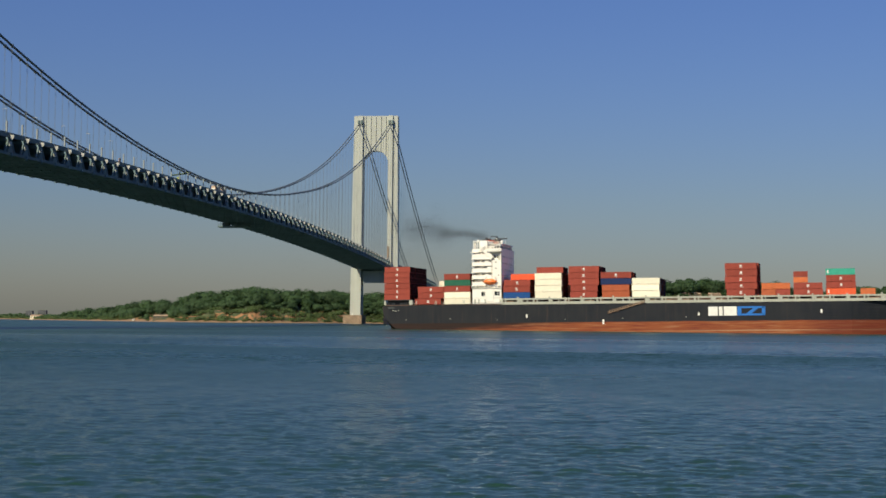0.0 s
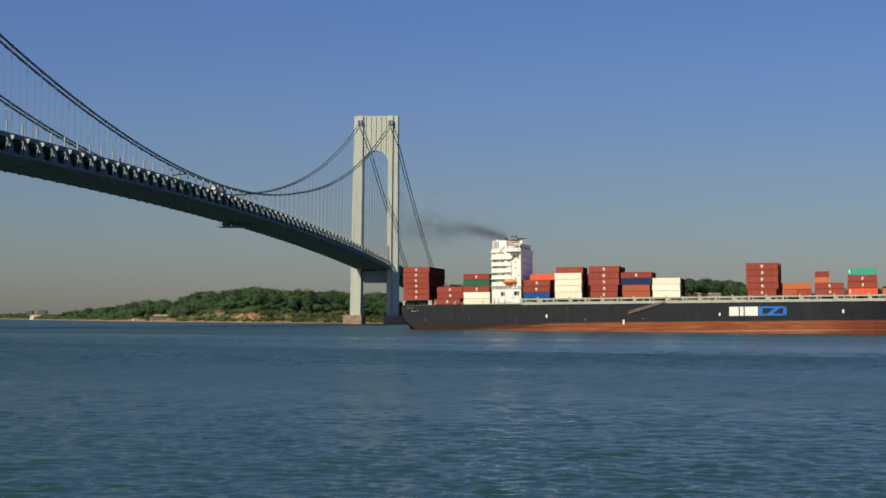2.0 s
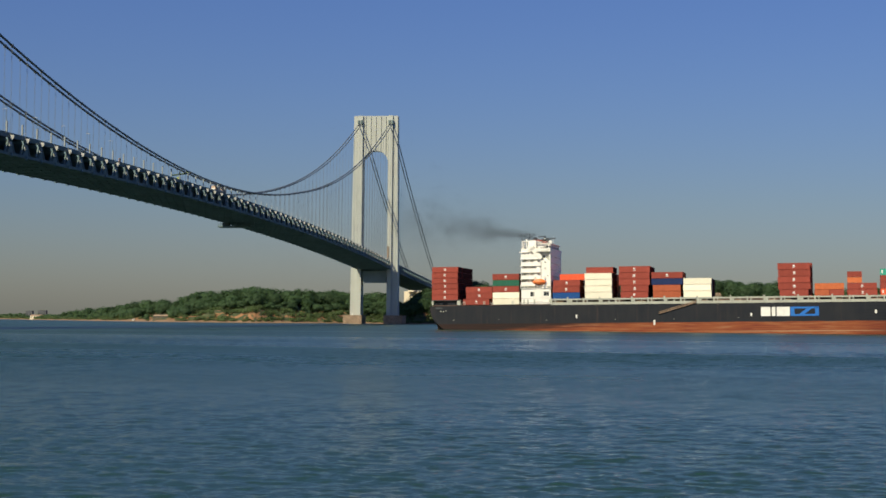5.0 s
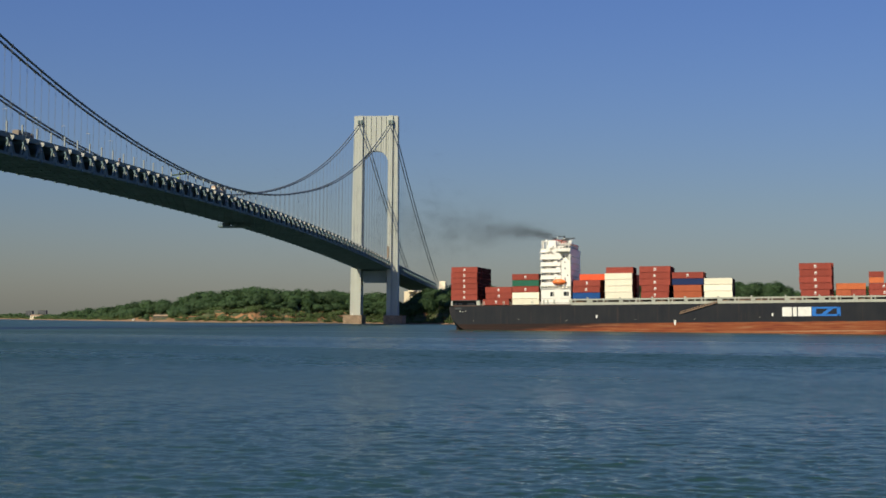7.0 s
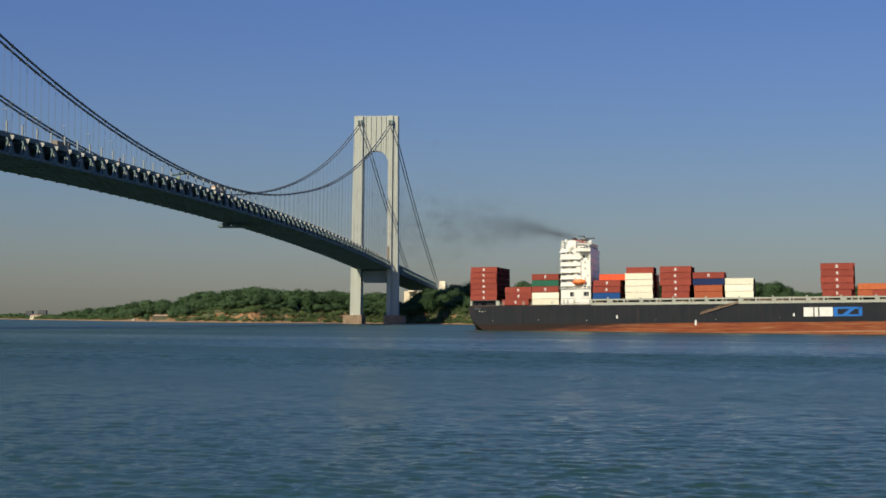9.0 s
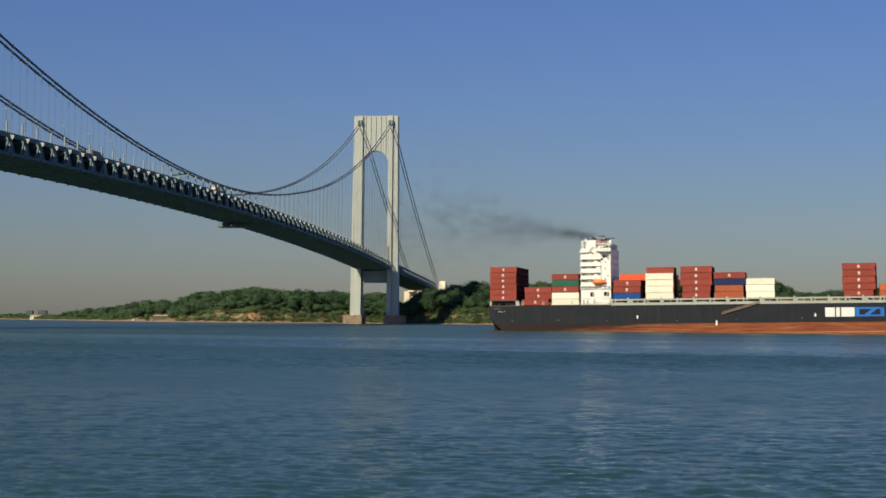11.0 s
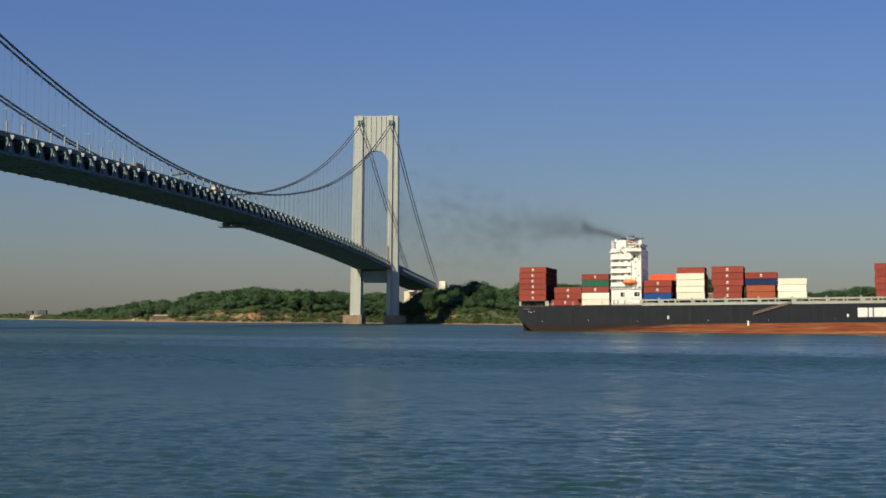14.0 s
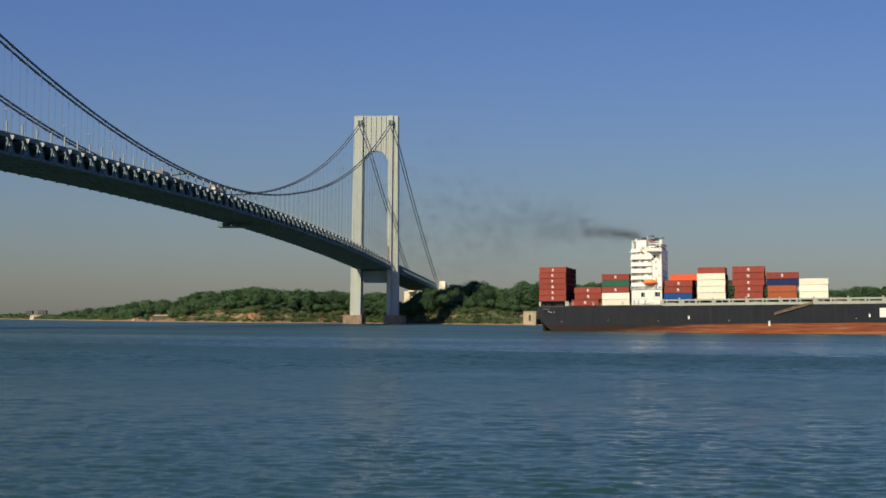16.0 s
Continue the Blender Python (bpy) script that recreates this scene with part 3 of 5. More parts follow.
def make_tower():
    tower = thing("bridge_tower", None, None, "pale grey steel bridge tower with an arched portal on granite piers", "bridge tower", at=bridge.matrix_basis.copy())
    for side in (-1, 1):
        leg = Mesh()
        for lo, hi, lo2, hi2, deep in ((17.6, 24.4, 17.6, 22.4, 4.6), (13.2, 17.6, 13.0, 17.6, 6.8)):
            n, f = sorted((side * lo, side * hi)), sorted((side * lo2, side * hi2))
            leg.hexa([(-deep - 0.8, n[0], 8.4), (deep + 0.8, n[0], 8.4), (deep + 0.8, n[1], 8.4), (-deep - 0.8, n[1], 8.4)],
                     [(-deep, f[0], 210.5), (deep, f[0], 210.5), (deep, f[1], 210.5), (-deep, f[1], 210.5)])
        part("leg", leg, bridge_grey, tower, "pale grey steel tower leg")
        part("saddle_housing", Mesh().box(-5.5, 7.6, side * CABLE_Y - 2.6, side * CABLE_Y + 2.6, 202.0, 207.0), bridge_grey, tower, "steel cable saddle housing")
        for off in (-1.42, 1.42):
            part("saddle", Mesh().box(5.5, 8.6, side * CABLE_Y + off - 0.9, side * CABLE_Y + off + 0.9, 202.6, 206.2), truss_grey, tower)
        cap = Mesh().box(-6.84, 6.84, *sorted((side * 12.96, side * 17.62)), 210.5, 211.1).box(-4.64, 4.64, *sorted((side * 17.62, side * 22.44)), 210.5, 211.1)
        part("cap", cap, bridge_grey, tower)
        pier = Mesh().box(-12, 12, *sorted((side * 11.2, side * 30.2)), -6, 8.4)
        pr = part("pier", pier, granite, tower, "brown granite-faced tower pier")
        for row in range(6):
            n = 9
            for i in range(n):
                w = 19.0 / n
                y0 = 11.2 + (i + (0.5 if row % 2 else 0)) * w
                y1 = min(y0 + w - 0.16, 30.2)
                if y1 - y0 < 0.5:
                    continue
                z0 = -0.2 + row * 1.42
                part("stone", Mesh().box(11.9, 12.25, *sorted((side * y0, side * y1)), z0, z0 + 1.3), granite, pr, clean=False)
            for i in range(11):
                w = 24.0 / 11
                x0 = -12 + i * w
                z0 = -0.2 + row * 1.42
                part("stone", Mesh().box(x0, x0 + w - 0.16, *sorted((side * 30.2 if side > 0 else side * 11.25, (side * 30.2 if side > 0 else side * 11.25) + 0.25)), z0, z0 + 1.3), granite, pr, clean=False)
        part("pier_coping", Mesh().box(-12.6, 12.6, *sorted((side * 10.6, side * 30.8)), 7.9, 8.7), granite, tower)
    part("navigation_light", Mesh().box(10.2, 11.3, -21.3, -20.2, 8.7, 9.9).box(10.5, 11.0, -21.0, -20.5, 9.9, 10.6), pale_steel, tower, "white navigation light on the pier")
    # portal strut with its arched underside
    arch = [(-13.1, 211.0), (13.1, 211.0), (13.1, 160.0)]
    for k in range(13):
        t = math.pi * k / 12
        arch.append((13.0 * math.cos(t) * 0.995, 160 + 15.5 * math.sin(t) ** 0.8))
    arch.append((-13.1, 160.0))
    strut = Mesh()
    n = len(arch)
    strut.add([(-4.6, y, z) for y, z in arch] + [(4.6, y, z) for y, z in arch], [tuple(range(n)), tuple(range(2 * n - 1, n - 1, -1))] + [((i + 1) % n, i, n + i, n + (i + 1) % n) for i in range(n)])
    portal = part("portal", strut, bridge_grey, tower, "arched steel portal panel")
    for y in (-10.4, -5.2, 0.0, 5.2, 10.4):
        low = 160 + 15.5 * max(1 - (y / 13.0) ** 2, 0) ** 0.4
        part("rib", Mesh().box(4.5, 5.5, y - 0.22, y + 0.22, low + 0.3, 210.5), bridge_grey, portal)
    # tan block added on the leg in place of a sunlit strip
    part("sunlit_strip", Mesh().box(6.9, 8.4, 13.3, 15.0, 62.0, 78.5), tan_stone, tower, "raised tan strip standing in for sunlight on the leg")
    low = Mesh()
    low.hexa([(-4.5, -11.6, 41.5), (4.5, -11.6, 41.5), (4.5, 11.6, 41.5), (-4.5, 11.6, 41.5)], [(-4.5, -13.6, 53.5), (4.5, -13.6, 53.5), (4.5, 13.6, 53.5), (-4.5, 13.6, 53.5)])
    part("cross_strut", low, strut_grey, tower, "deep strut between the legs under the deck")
    return tower


tower = make_tower()


def make_cables():
    for side in (-1, 1):
        for off in (-1.42, 1.42):
            y = side * CABLE_Y + off
            s = [NEAR_END * i / 76 for i in range(77)]
            part("main_cable", Mesh().tube([(a, y, cable_z(a)) for a in s], 0.48, 8), cable_grey, bridge, smooth=True)
            s = [-378 * i / 16 for i in range(17)]
            part("side_cable", Mesh().tube([(a, y, cable_z(a)) for a in s], 0.48, 8), cable_grey, bridge, smooth=True)


make_cables()


def make_deck():
    first, last = -24, int(NEAR_END / PANEL)
    plate = tidy(Mesh().prism([(-2.6, 0.8), (2.6, 0.8), (0.7, 4.4), (-0.7, 4.4)], -0.55, 0.55).data("gusset", truss_grey))
    shield = tidy(Mesh().add([(x, y, z) for x in (-0.16, 0.16) for y, z in ((-0.75, 0.0), (0.75, 0.0), (0.85, -0.8), (0.2, -1.9), (-0.2, -1.9), (-0.85, -0.8))],
                             [(0, 1, 2, 3, 4, 5), (11, 10, 9, 8, 7, 6)] + [((k + 1) % 6, k, 6 + k, 6 + (k + 1) % 6) for k in range(6)]).data("bracket", fitting_grey))
    stub = tidy(Mesh().add([(x, y, z) for x in (-0.12, 0.12) for y, z in ((-0.75, -1.7), (-0.2, -1.7), (-0.12, -0.8), (0.12, -0.8), (0.2, -1.7), (0.75, -1.7), (0.35, 0.1), (-0.35, 0.1))],
                           [tuple(range(8)), tuple(range(15, 7, -1))] + [((k + 1) % 8, k, 8 + k, 8 + (k + 1) % 8) for k in range(8)]).data("strut_end", fitting_grey))
    arm = tidy(Mesh().box(-0.3, 0.25, -0.6, 0.6, -0.2, 0.2).data("strut_arm", truss_grey))
    rail_post = tidy(Mesh().box(-0.36, 0.36, -0.28, 0.28, 0, 6.0).box(-0.46, 0.46, -0.36, 0.36, 0, 0.5).data("hanger_socket", hanger_grey))
    low_post = tidy(Mesh().box(-0.3, 0.3, -0.25, 0.25, 0, 4.4).box(-0.4, 0.4, -0.32, 0.32, 0, 0.5).data("hanger_socket", hanger_grey))
    for i in range(first, last):
        a, b = i * PANEL, (i + 1) * PANEL
        za, zb = deck_z(a), deck_z(b)
        zm = (za + zb) / 2
        for side in (-1, 1):
            y = side * TRUSS_Y
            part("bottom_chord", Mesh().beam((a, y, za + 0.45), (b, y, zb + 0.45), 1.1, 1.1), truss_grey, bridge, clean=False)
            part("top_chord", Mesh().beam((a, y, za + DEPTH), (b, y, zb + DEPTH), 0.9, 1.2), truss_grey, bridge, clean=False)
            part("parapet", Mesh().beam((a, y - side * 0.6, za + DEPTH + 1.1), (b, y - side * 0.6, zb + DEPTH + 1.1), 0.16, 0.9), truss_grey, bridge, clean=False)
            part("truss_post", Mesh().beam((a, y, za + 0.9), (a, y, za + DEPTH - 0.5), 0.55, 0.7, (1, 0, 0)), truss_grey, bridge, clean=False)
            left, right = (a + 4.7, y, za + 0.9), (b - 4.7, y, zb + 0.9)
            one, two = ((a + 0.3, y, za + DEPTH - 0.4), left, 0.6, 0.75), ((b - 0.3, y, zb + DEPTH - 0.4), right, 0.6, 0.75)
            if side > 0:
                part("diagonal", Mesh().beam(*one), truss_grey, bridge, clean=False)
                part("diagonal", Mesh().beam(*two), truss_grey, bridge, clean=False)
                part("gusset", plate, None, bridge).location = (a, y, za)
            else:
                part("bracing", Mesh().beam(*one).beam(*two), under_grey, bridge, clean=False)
            if i > 0 and (side > 0 or i > 30):
                part("bracket", shield, None, bridge).location = (a + 1.0, y + side * 1.35, za + DEPTH + 0.35)
                part("strut_end", stub, None, bridge).location = (a + 2.0, y + side * 1.05, za + 4.9)
                part("strut_arm", arm, None, bridge).location = (a + 1.7, y + side * 0.7, za + 3.6)
            if i > 0:
                part("hanger_socket", rail_post if i > 36 else low_post, None, bridge).location = (a, side * CABLE_Y, za + DEPTH)
        road = Mesh()
        road.hexa([(a, -15.2, za + DEPTH - 0.4), (b, -15.2, zb + DEPTH - 0.4), (b, 15.2, zb + DEPTH - 0.4), (a, 15.2, za + DEPTH - 0.4)], [(a, -15.2, za + DEPTH + 0.1), (b, -15.2, zb + DEPTH + 0.1), (b, 15.2, zb + DEPTH + 0.1), (a, 15.2, za + DEPTH + 0.1)])
        part("upper_roadway", road, asphalt, bridge, clean=False)
        low = Mesh()
        low.hexa([(a, -16.4, za + 0.7), (b, -16.4, zb + 0.7), (b, 16.4, zb + 0.7), (a, 16.4, za + 0.7)], [(a, -16.4, za + 1.2), (b, -16.4, zb + 1.2), (b, 16.4, zb + 1.2), (a, 16.4, za + 1.2)])
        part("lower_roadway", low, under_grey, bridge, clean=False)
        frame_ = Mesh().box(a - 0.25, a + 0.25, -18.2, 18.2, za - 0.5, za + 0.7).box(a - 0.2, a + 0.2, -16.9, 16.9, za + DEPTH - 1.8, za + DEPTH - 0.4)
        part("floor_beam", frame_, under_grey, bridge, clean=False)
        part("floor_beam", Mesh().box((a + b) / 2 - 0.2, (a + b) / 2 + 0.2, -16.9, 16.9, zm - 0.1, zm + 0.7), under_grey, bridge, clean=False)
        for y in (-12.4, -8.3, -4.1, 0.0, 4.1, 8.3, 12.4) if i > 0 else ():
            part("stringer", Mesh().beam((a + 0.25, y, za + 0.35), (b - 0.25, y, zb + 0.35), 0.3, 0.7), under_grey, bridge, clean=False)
        if i % 2 == 1 and i > 53:
            for side in (-1, 1):
                pole = part("lamp_post", Mesh().tube([(a, side * 15.6, za + DEPTH), (a, side * 15.6, za + DEPTH + 10.7)], [0.12, 0.07], 6), truss_grey, bridge)
                part("lamp_head", Mesh().box(a - 0.2, a + 0.2, *sorted((side * 15.8, side * 13.9)), za + DEPTH + 10.6, za + DEPTH + 10.74), fitting_grey, pole, "pale street-lamp arm")
    # hanging inspection platform under the deck
    s0 = 516.0
    z0 = deck_z(s0) - 3.6
    gantry = part("inspection_gantry", Mesh().box(s0 - 5, s0 + 5, -19.5, 3, z0, z0 + 0.9), truss_grey, bridge, "steel inspection platform slung under the deck")
    for x in (-5, 5):
        for y in (-19.2, -17.3, -12, -7, -2, 2.8):
            part("hanger", Mesh().beam((s0 + x, y, z0), (s0 + x, y, z0 + (3.8 if y > -18 else 2.4)), 0.35, 0.35, (1, 0, 0)), truss_grey, gantry)
        for up in (1.5, 2.3):
            part("rail", Mesh().beam((s0 + x, -19.3, z0 + up), (s0 + x, 2.8, z0 + up), 0.16), truss_grey, gantry)
    part("winch_house", Mesh().box(s0 - 3.5, s0 + 3.5, -16.6, -12.8, z0 + 0.9, z0 + 3.2), truss_grey, gantry)


make_deck()


def make_suspenders():
    for i in range(-23, int(NEAR_END / PANEL)):
        s = i * PANEL
        if abs(s) < 12:
            continue
        for side in (-1, 1):
            m = Mesh()
            for off in (-1.42, 1.42):
                y = side * CABLE_Y + off
                for d in (-0.35, 0.35):
                    m.beam((s + d, y, deck_z(s) + DEPTH), (s + d, y, cable_z(s)), 0.065, 0.065, (1, 0, 0))
            part("suspender", m, cable_grey, bridge, clean=False)
            for off in (-1.42, 1.42) if s > 300 else ():
                y = side * CABLE_Y + off
                part("cable_band", Mesh().box(s - 0.35, s + 0.35, y - 0.53, y + 0.53, cable_z(s) - 0.72, cable_z(s) + 0.52), cable_grey, bridge, clean=False)


make_suspenders()


def make_anchorage():
    """Concrete block that holds the cable ends, with the deck running onto it."""
    m = Mesh().hexa([(-376, -26, 0), (-376, 26, 0), (-450, 26, 0), (-450, -26, 0)], [(-376, -26, 40.5), (-376, 26, 40.5), (-450, 26, 40.5), (-450, -26, 40.5)])
    a = thing("bridge_anchorage", m, concrete, "pale concrete block anchoring the bridge cables on the hill", "anchorage", at=bridge.matrix_basis.copy())
    for y0, y1, top in ((-20.3, -11.3, 52.5), (18.5, 26.5, 53.5)):
        part("cable_housing", Mesh().hexa([(-370, y0, 40), (-370, y1, 40), (-392, y1, 40), (-392, y0, 40)], [(-376, y0, top), (-376, y1, top), (-392, y1, top - 3), (-392, y0, top - 3)]), concrete, a)
    for y in (-20, -7, 7, 20):
        part("buttress", Mesh().box(-376, -374.6, y - 1.6, y + 1.6, 0, 40), concrete, a)


make_anchorage()


def work_truck(s, y, colour, size):
    z = deck_z(s) + DEPTH + 0.1
    at = bridge.matrix_basis @ pose(s, y, z)
    t = thing("works_truck", None, None, "parked works truck with a box body on the bridge deck", "truck", at=at)
    part("box_body", Mesh().box(-size / 2, size / 2 - 2.2, -1.25, 1.25, 0.9, 4.6), colour, t)
    part("cab", Mesh().hexa([(size / 2 - 2.0, -1.2, 0.5), (size / 2, -1.2, 0.5), (size / 2, 1.2, 0.5), (size / 2 - 2.0, 1.2, 0.5)], [(size / 2 - 2.0, -1.2, 2.9), (size / 2 - 0.5, -1.2, 2.9), (size / 2 - 0.5, 1.2, 2.9), (size / 2 - 2.0, 1.2, 2.9)]), pale_steel, t)
    for x in (-size / 2 + 1.2, size / 2 - 1.2):
        for yy in (-1.1, 1.1):
            part("wheel", Mesh().tube([(x, yy - 0.15, 0.5), (x, yy + 0.15, 0.5)], 0.5, 12), dark_steel, t)


orange_paint = material("works_orange", (0.70, 0.42, 0.24), 0.5, vary=0.15, scale=0.6, fine=5)
lime_paint = material("works_lime", (0.45, 0.52, 0.14), 0.5, vary=0.15, scale=0.6, fine=5)
tan_paint = material("works_tan", (0.66, 0.47, 0.32), 0.55, vary=0.2, scale=0.6, fine=5)
work_truck(634, 14.0, tan_paint, 12.0)
work_truck(647.2, 14.0, tan_paint, 13.0)
part("works_sign", Mesh().box(820.6, 823.4, 16.3, 16.45, deck_z(822) + DEPTH + 0.8, deck_z(822) + DEPTH + 3.3), orange_paint, bridge, "orange works board fixed on the parapet")


def make_lorry():
    """Long lorry driving away along the outer lane; its own x points forward."""
    lorry = thing("lorry", None, None, "dull beige articulated lorry driving along the bridge deck", "lorry")
    beige = material("lorry_beige", (0.27, 0.22, 0.175), 0.6, vary=0.2, scale=0.4, fine=4, streak=0.6)
    trailer = part("trailer", Mesh().box(-8.0, 4.4, -1.25, 1.25, 1.25, 3.75), beige, lorry)
    part("trailer_frame", Mesh().box(-7.8, 4.2, -0.6, 0.6, 0.9, 1.25), dark_steel, trailer)
    for x in (-8.04, 4.3):
        part("end_frame", Mesh().box(x, x + 0.12, -1.29, 1.29, 1.2, 3.8), beige, trailer)
    cab = part("cab", Mesh().hexa([(5.2, -1.22, 0.7), (7.8, -1.22, 0.7), (7.8, 1.22, 0.7), (5.2, 1.22, 0.7)], [(5.2, -1.22, 3.6), (7.3, -1.22, 3.4), (7.3, 1.22, 3.4), (5.2, 1.22, 3.6)]), beige, lorry)
    part("windscreen", Mesh().hexa([(7.62, -1.05, 2.2), (7.68, -1.05, 2.2), (7.68, 1.05, 2.2), (7.62, 1.05, 2.2)], [(7.36, -1.05, 3.2), (7.42, -1.05, 3.2), (7.42, 1.05, 3.2), (7.36, 1.05, 3.2)]), dark_steel, cab)
    part("chassis", Mesh().box(2.6, 7.6, -0.5, 0.5, 0.6, 0.95), dark_steel, lorry)
    for x in (-6.6, -5.3, 3.2, 6.6):
        for y in (-1.05, 1.05):
            part("wheel", Mesh().tube([(x, y - 0.17, 0.5), (x, y + 0.17, 0.5)], 0.5, 12), dark_steel, lorry)
    return lorry


lorry = make_lorry()


def lorry_pose(t):
    s = 1072.6 - 20.4 * t
    rise = (deck_z(s - 5) - deck_z(s + 5)) / 10
    return bridge.matrix_basis @ pose(s, 13.9, deck_z(s) + DEPTH + 0.1, 0, 0, 180) @ pose(0, 0, 0, 0, -math.degrees(math.atan(rise)), 0)


lift = thing("boom_lift", None, None, "lime-green boom lift with its long arm lowered on the bridge deck", "lift", at=bridge.matrix_basis @ pose(719, 13.6, deck_z(719) + DEPTH + 0.1))
part("chassis", Mesh().box(-2.6, 2.6, -1.1, 1.1, 0.5, 1.6), dark_steel, lift)
part("turret", Mesh().box(-1.2, 1.2, -0.8, 0.8, 1.6, 3.4), lime_paint, lift)
part("arm", Mesh().beam((-14, 0, 6.6), (13, 0, 2.9), 0.6, 0.8), lime_paint, lift)
part("basket", Mesh().box(-15.4, -13.6, -0.8, 0.8, 6.2, 7.4), lime_paint, lift)
for wx in (-1.8, 1.8):
    for wy in (-1.0, 1.0):
        part("wheel", Mesh().tube([(wx, wy - 0.15, 0.5), (wx, wy + 0.15, 0.5)], 0.5, 12), dark_steel, lift)


# ---- buildings on the far shore ----
def shore_building(name, label, c, deep, z, wide, depth_, tall, mat, openings=3, roof=0.0, dark=True):
    x = column(c) * deep
    b = thing(name, None, None, label, "building", at=pose(x, deep, z, 0, 0, -2))
    part("wall", Mesh().box(-wide / 2, wide / 2, 0, depth_, -3, tall), mat, b)
    if roof:
        part("roof", Mesh().hexa([(-wide / 2 - 0.4, -0.4, tall), (wide / 2 + 0.4, -0.4, tall), (wide / 2 + 0.4, depth_ + 0.4, tall), (-wide / 2 - 0.4, depth_ + 0.4, tall)],
                                 [(-wide / 2 + 1, depth_ * 0.45, tall + roof), (wide / 2 - 1, depth_ * 0.45, tall + roof), (wide / 2 - 1, depth_ * 0.55, tall + roof), (-wide / 2 + 1, depth_ * 0.55, tall + roof)]), granite, b)
    else:
        part("coping", Mesh().box(-wide / 2 - 0.3, wide / 2 + 0.3, -0.3, depth_ + 0.3, tall, tall + 0.5), mat, b)
    for i in range(openings):
        xx = -wide / 2 + wide * (i + 0.5) / openings
        w = min(wide / openings * 0.35, 2.2)
        o = part("window", Mesh().box(xx - w / 2, xx + w / 2, -0.12, 0.2, tall * 0.3, tall * 0.75), dark_steel, b)
        part("sill", Mesh().box(xx - w / 2 - 0.2, xx + w / 2 + 0.2, -0.25, 0.1, tall * 0.3 - 0.25, tall * 0.3), mat, o)
    return b


battery_stone = material("battery_stone", (0.52, 0.41, 0.27), 0.9, vary=0.3, scale=0.15, fine=1.5, bump=0.3, streak=0.3)
shore_building("stone_battery", "pale tan stone battery house at the water's edge", 938.5, 1577, 0.6, 13.0, 9, 13.6, battery_stone, 1)
khaki = material("khaki_stucco", (0.13, 0.115, 0.07), 0.9, vary=0.3, scale=0.2, fine=1.5, streak=0.3)
shore_building("beach_pavilion", "low olive-beige beach pavilion below the wooded slope", 286, 1532, 3.0, 16.5, 7, 3.0, khaki, 4, 1.2)
shore_building("boat_shed", "small white shed on the beach", 238, 1578, 1.4, 2.5, 3, 1.4, pale_steel, 1, 0.8)
slate = material("slate_cladding", (0.10, 0.105, 0.115), 0.7, vary=0.25, scale=0.3, fine=3)
shore_building("beach_house", "long low white house on the distant beach", 66, 1940, 2.0, 16, 8, 3.0, concrete, 4, 1.6)
shore_building("watch_tower", "dark slate-clad tower house on the distant beach", 53, 2010, 2.0, 9, 7, 9.2, slate, 2)
shore_building("pier_house", "dark house with a flat roof behind the beach", 76, 2020, 2.0, 11, 7, 10.0, slate, 3)
shore_building("hill_barracks", "tan stone barracks on the hill among trees", 1222, 1722, 30.0, 26, 10, 7.0, tan_stone, 6, 2.0)
shore_building("hill_barracks", "tan stone barracks on the hill among trees", 1266, 1726, 30.5, 14, 10, 6.5, tan_stone, 4, 2.0)

# ---- container ship; its own x runs forward from near the stern, y to port, z = 0 at the top of the red boot paint ----
HEAD, PITCH, SPEED = -13.2, -1.03, 4.54
SHIP_AT = Vector((1.53, 690.38, 2.95)) + 16.1 * Vector((math.sin(radians(-HEAD)), math.cos(radians(-HEAD)), 0))
SHIP_TURN = pose(0, 0, 0, 0, PITCH, HEAD)
WAY = Vector((math.cos(radians(HEAD)), math.sin(radians(HEAD)), 0))


def ship_pose(t, local=Matrix()):
    return Matrix.Translation(SHIP_AT + WAY * SPEED * t) @ SHIP_TURN @ local


ship = thing("container_ship", None, None, "black-hulled container ship with rusty red boot paint, under way", "ship", at=ship_pose(0))
aboard = [(ship, Matrix())]


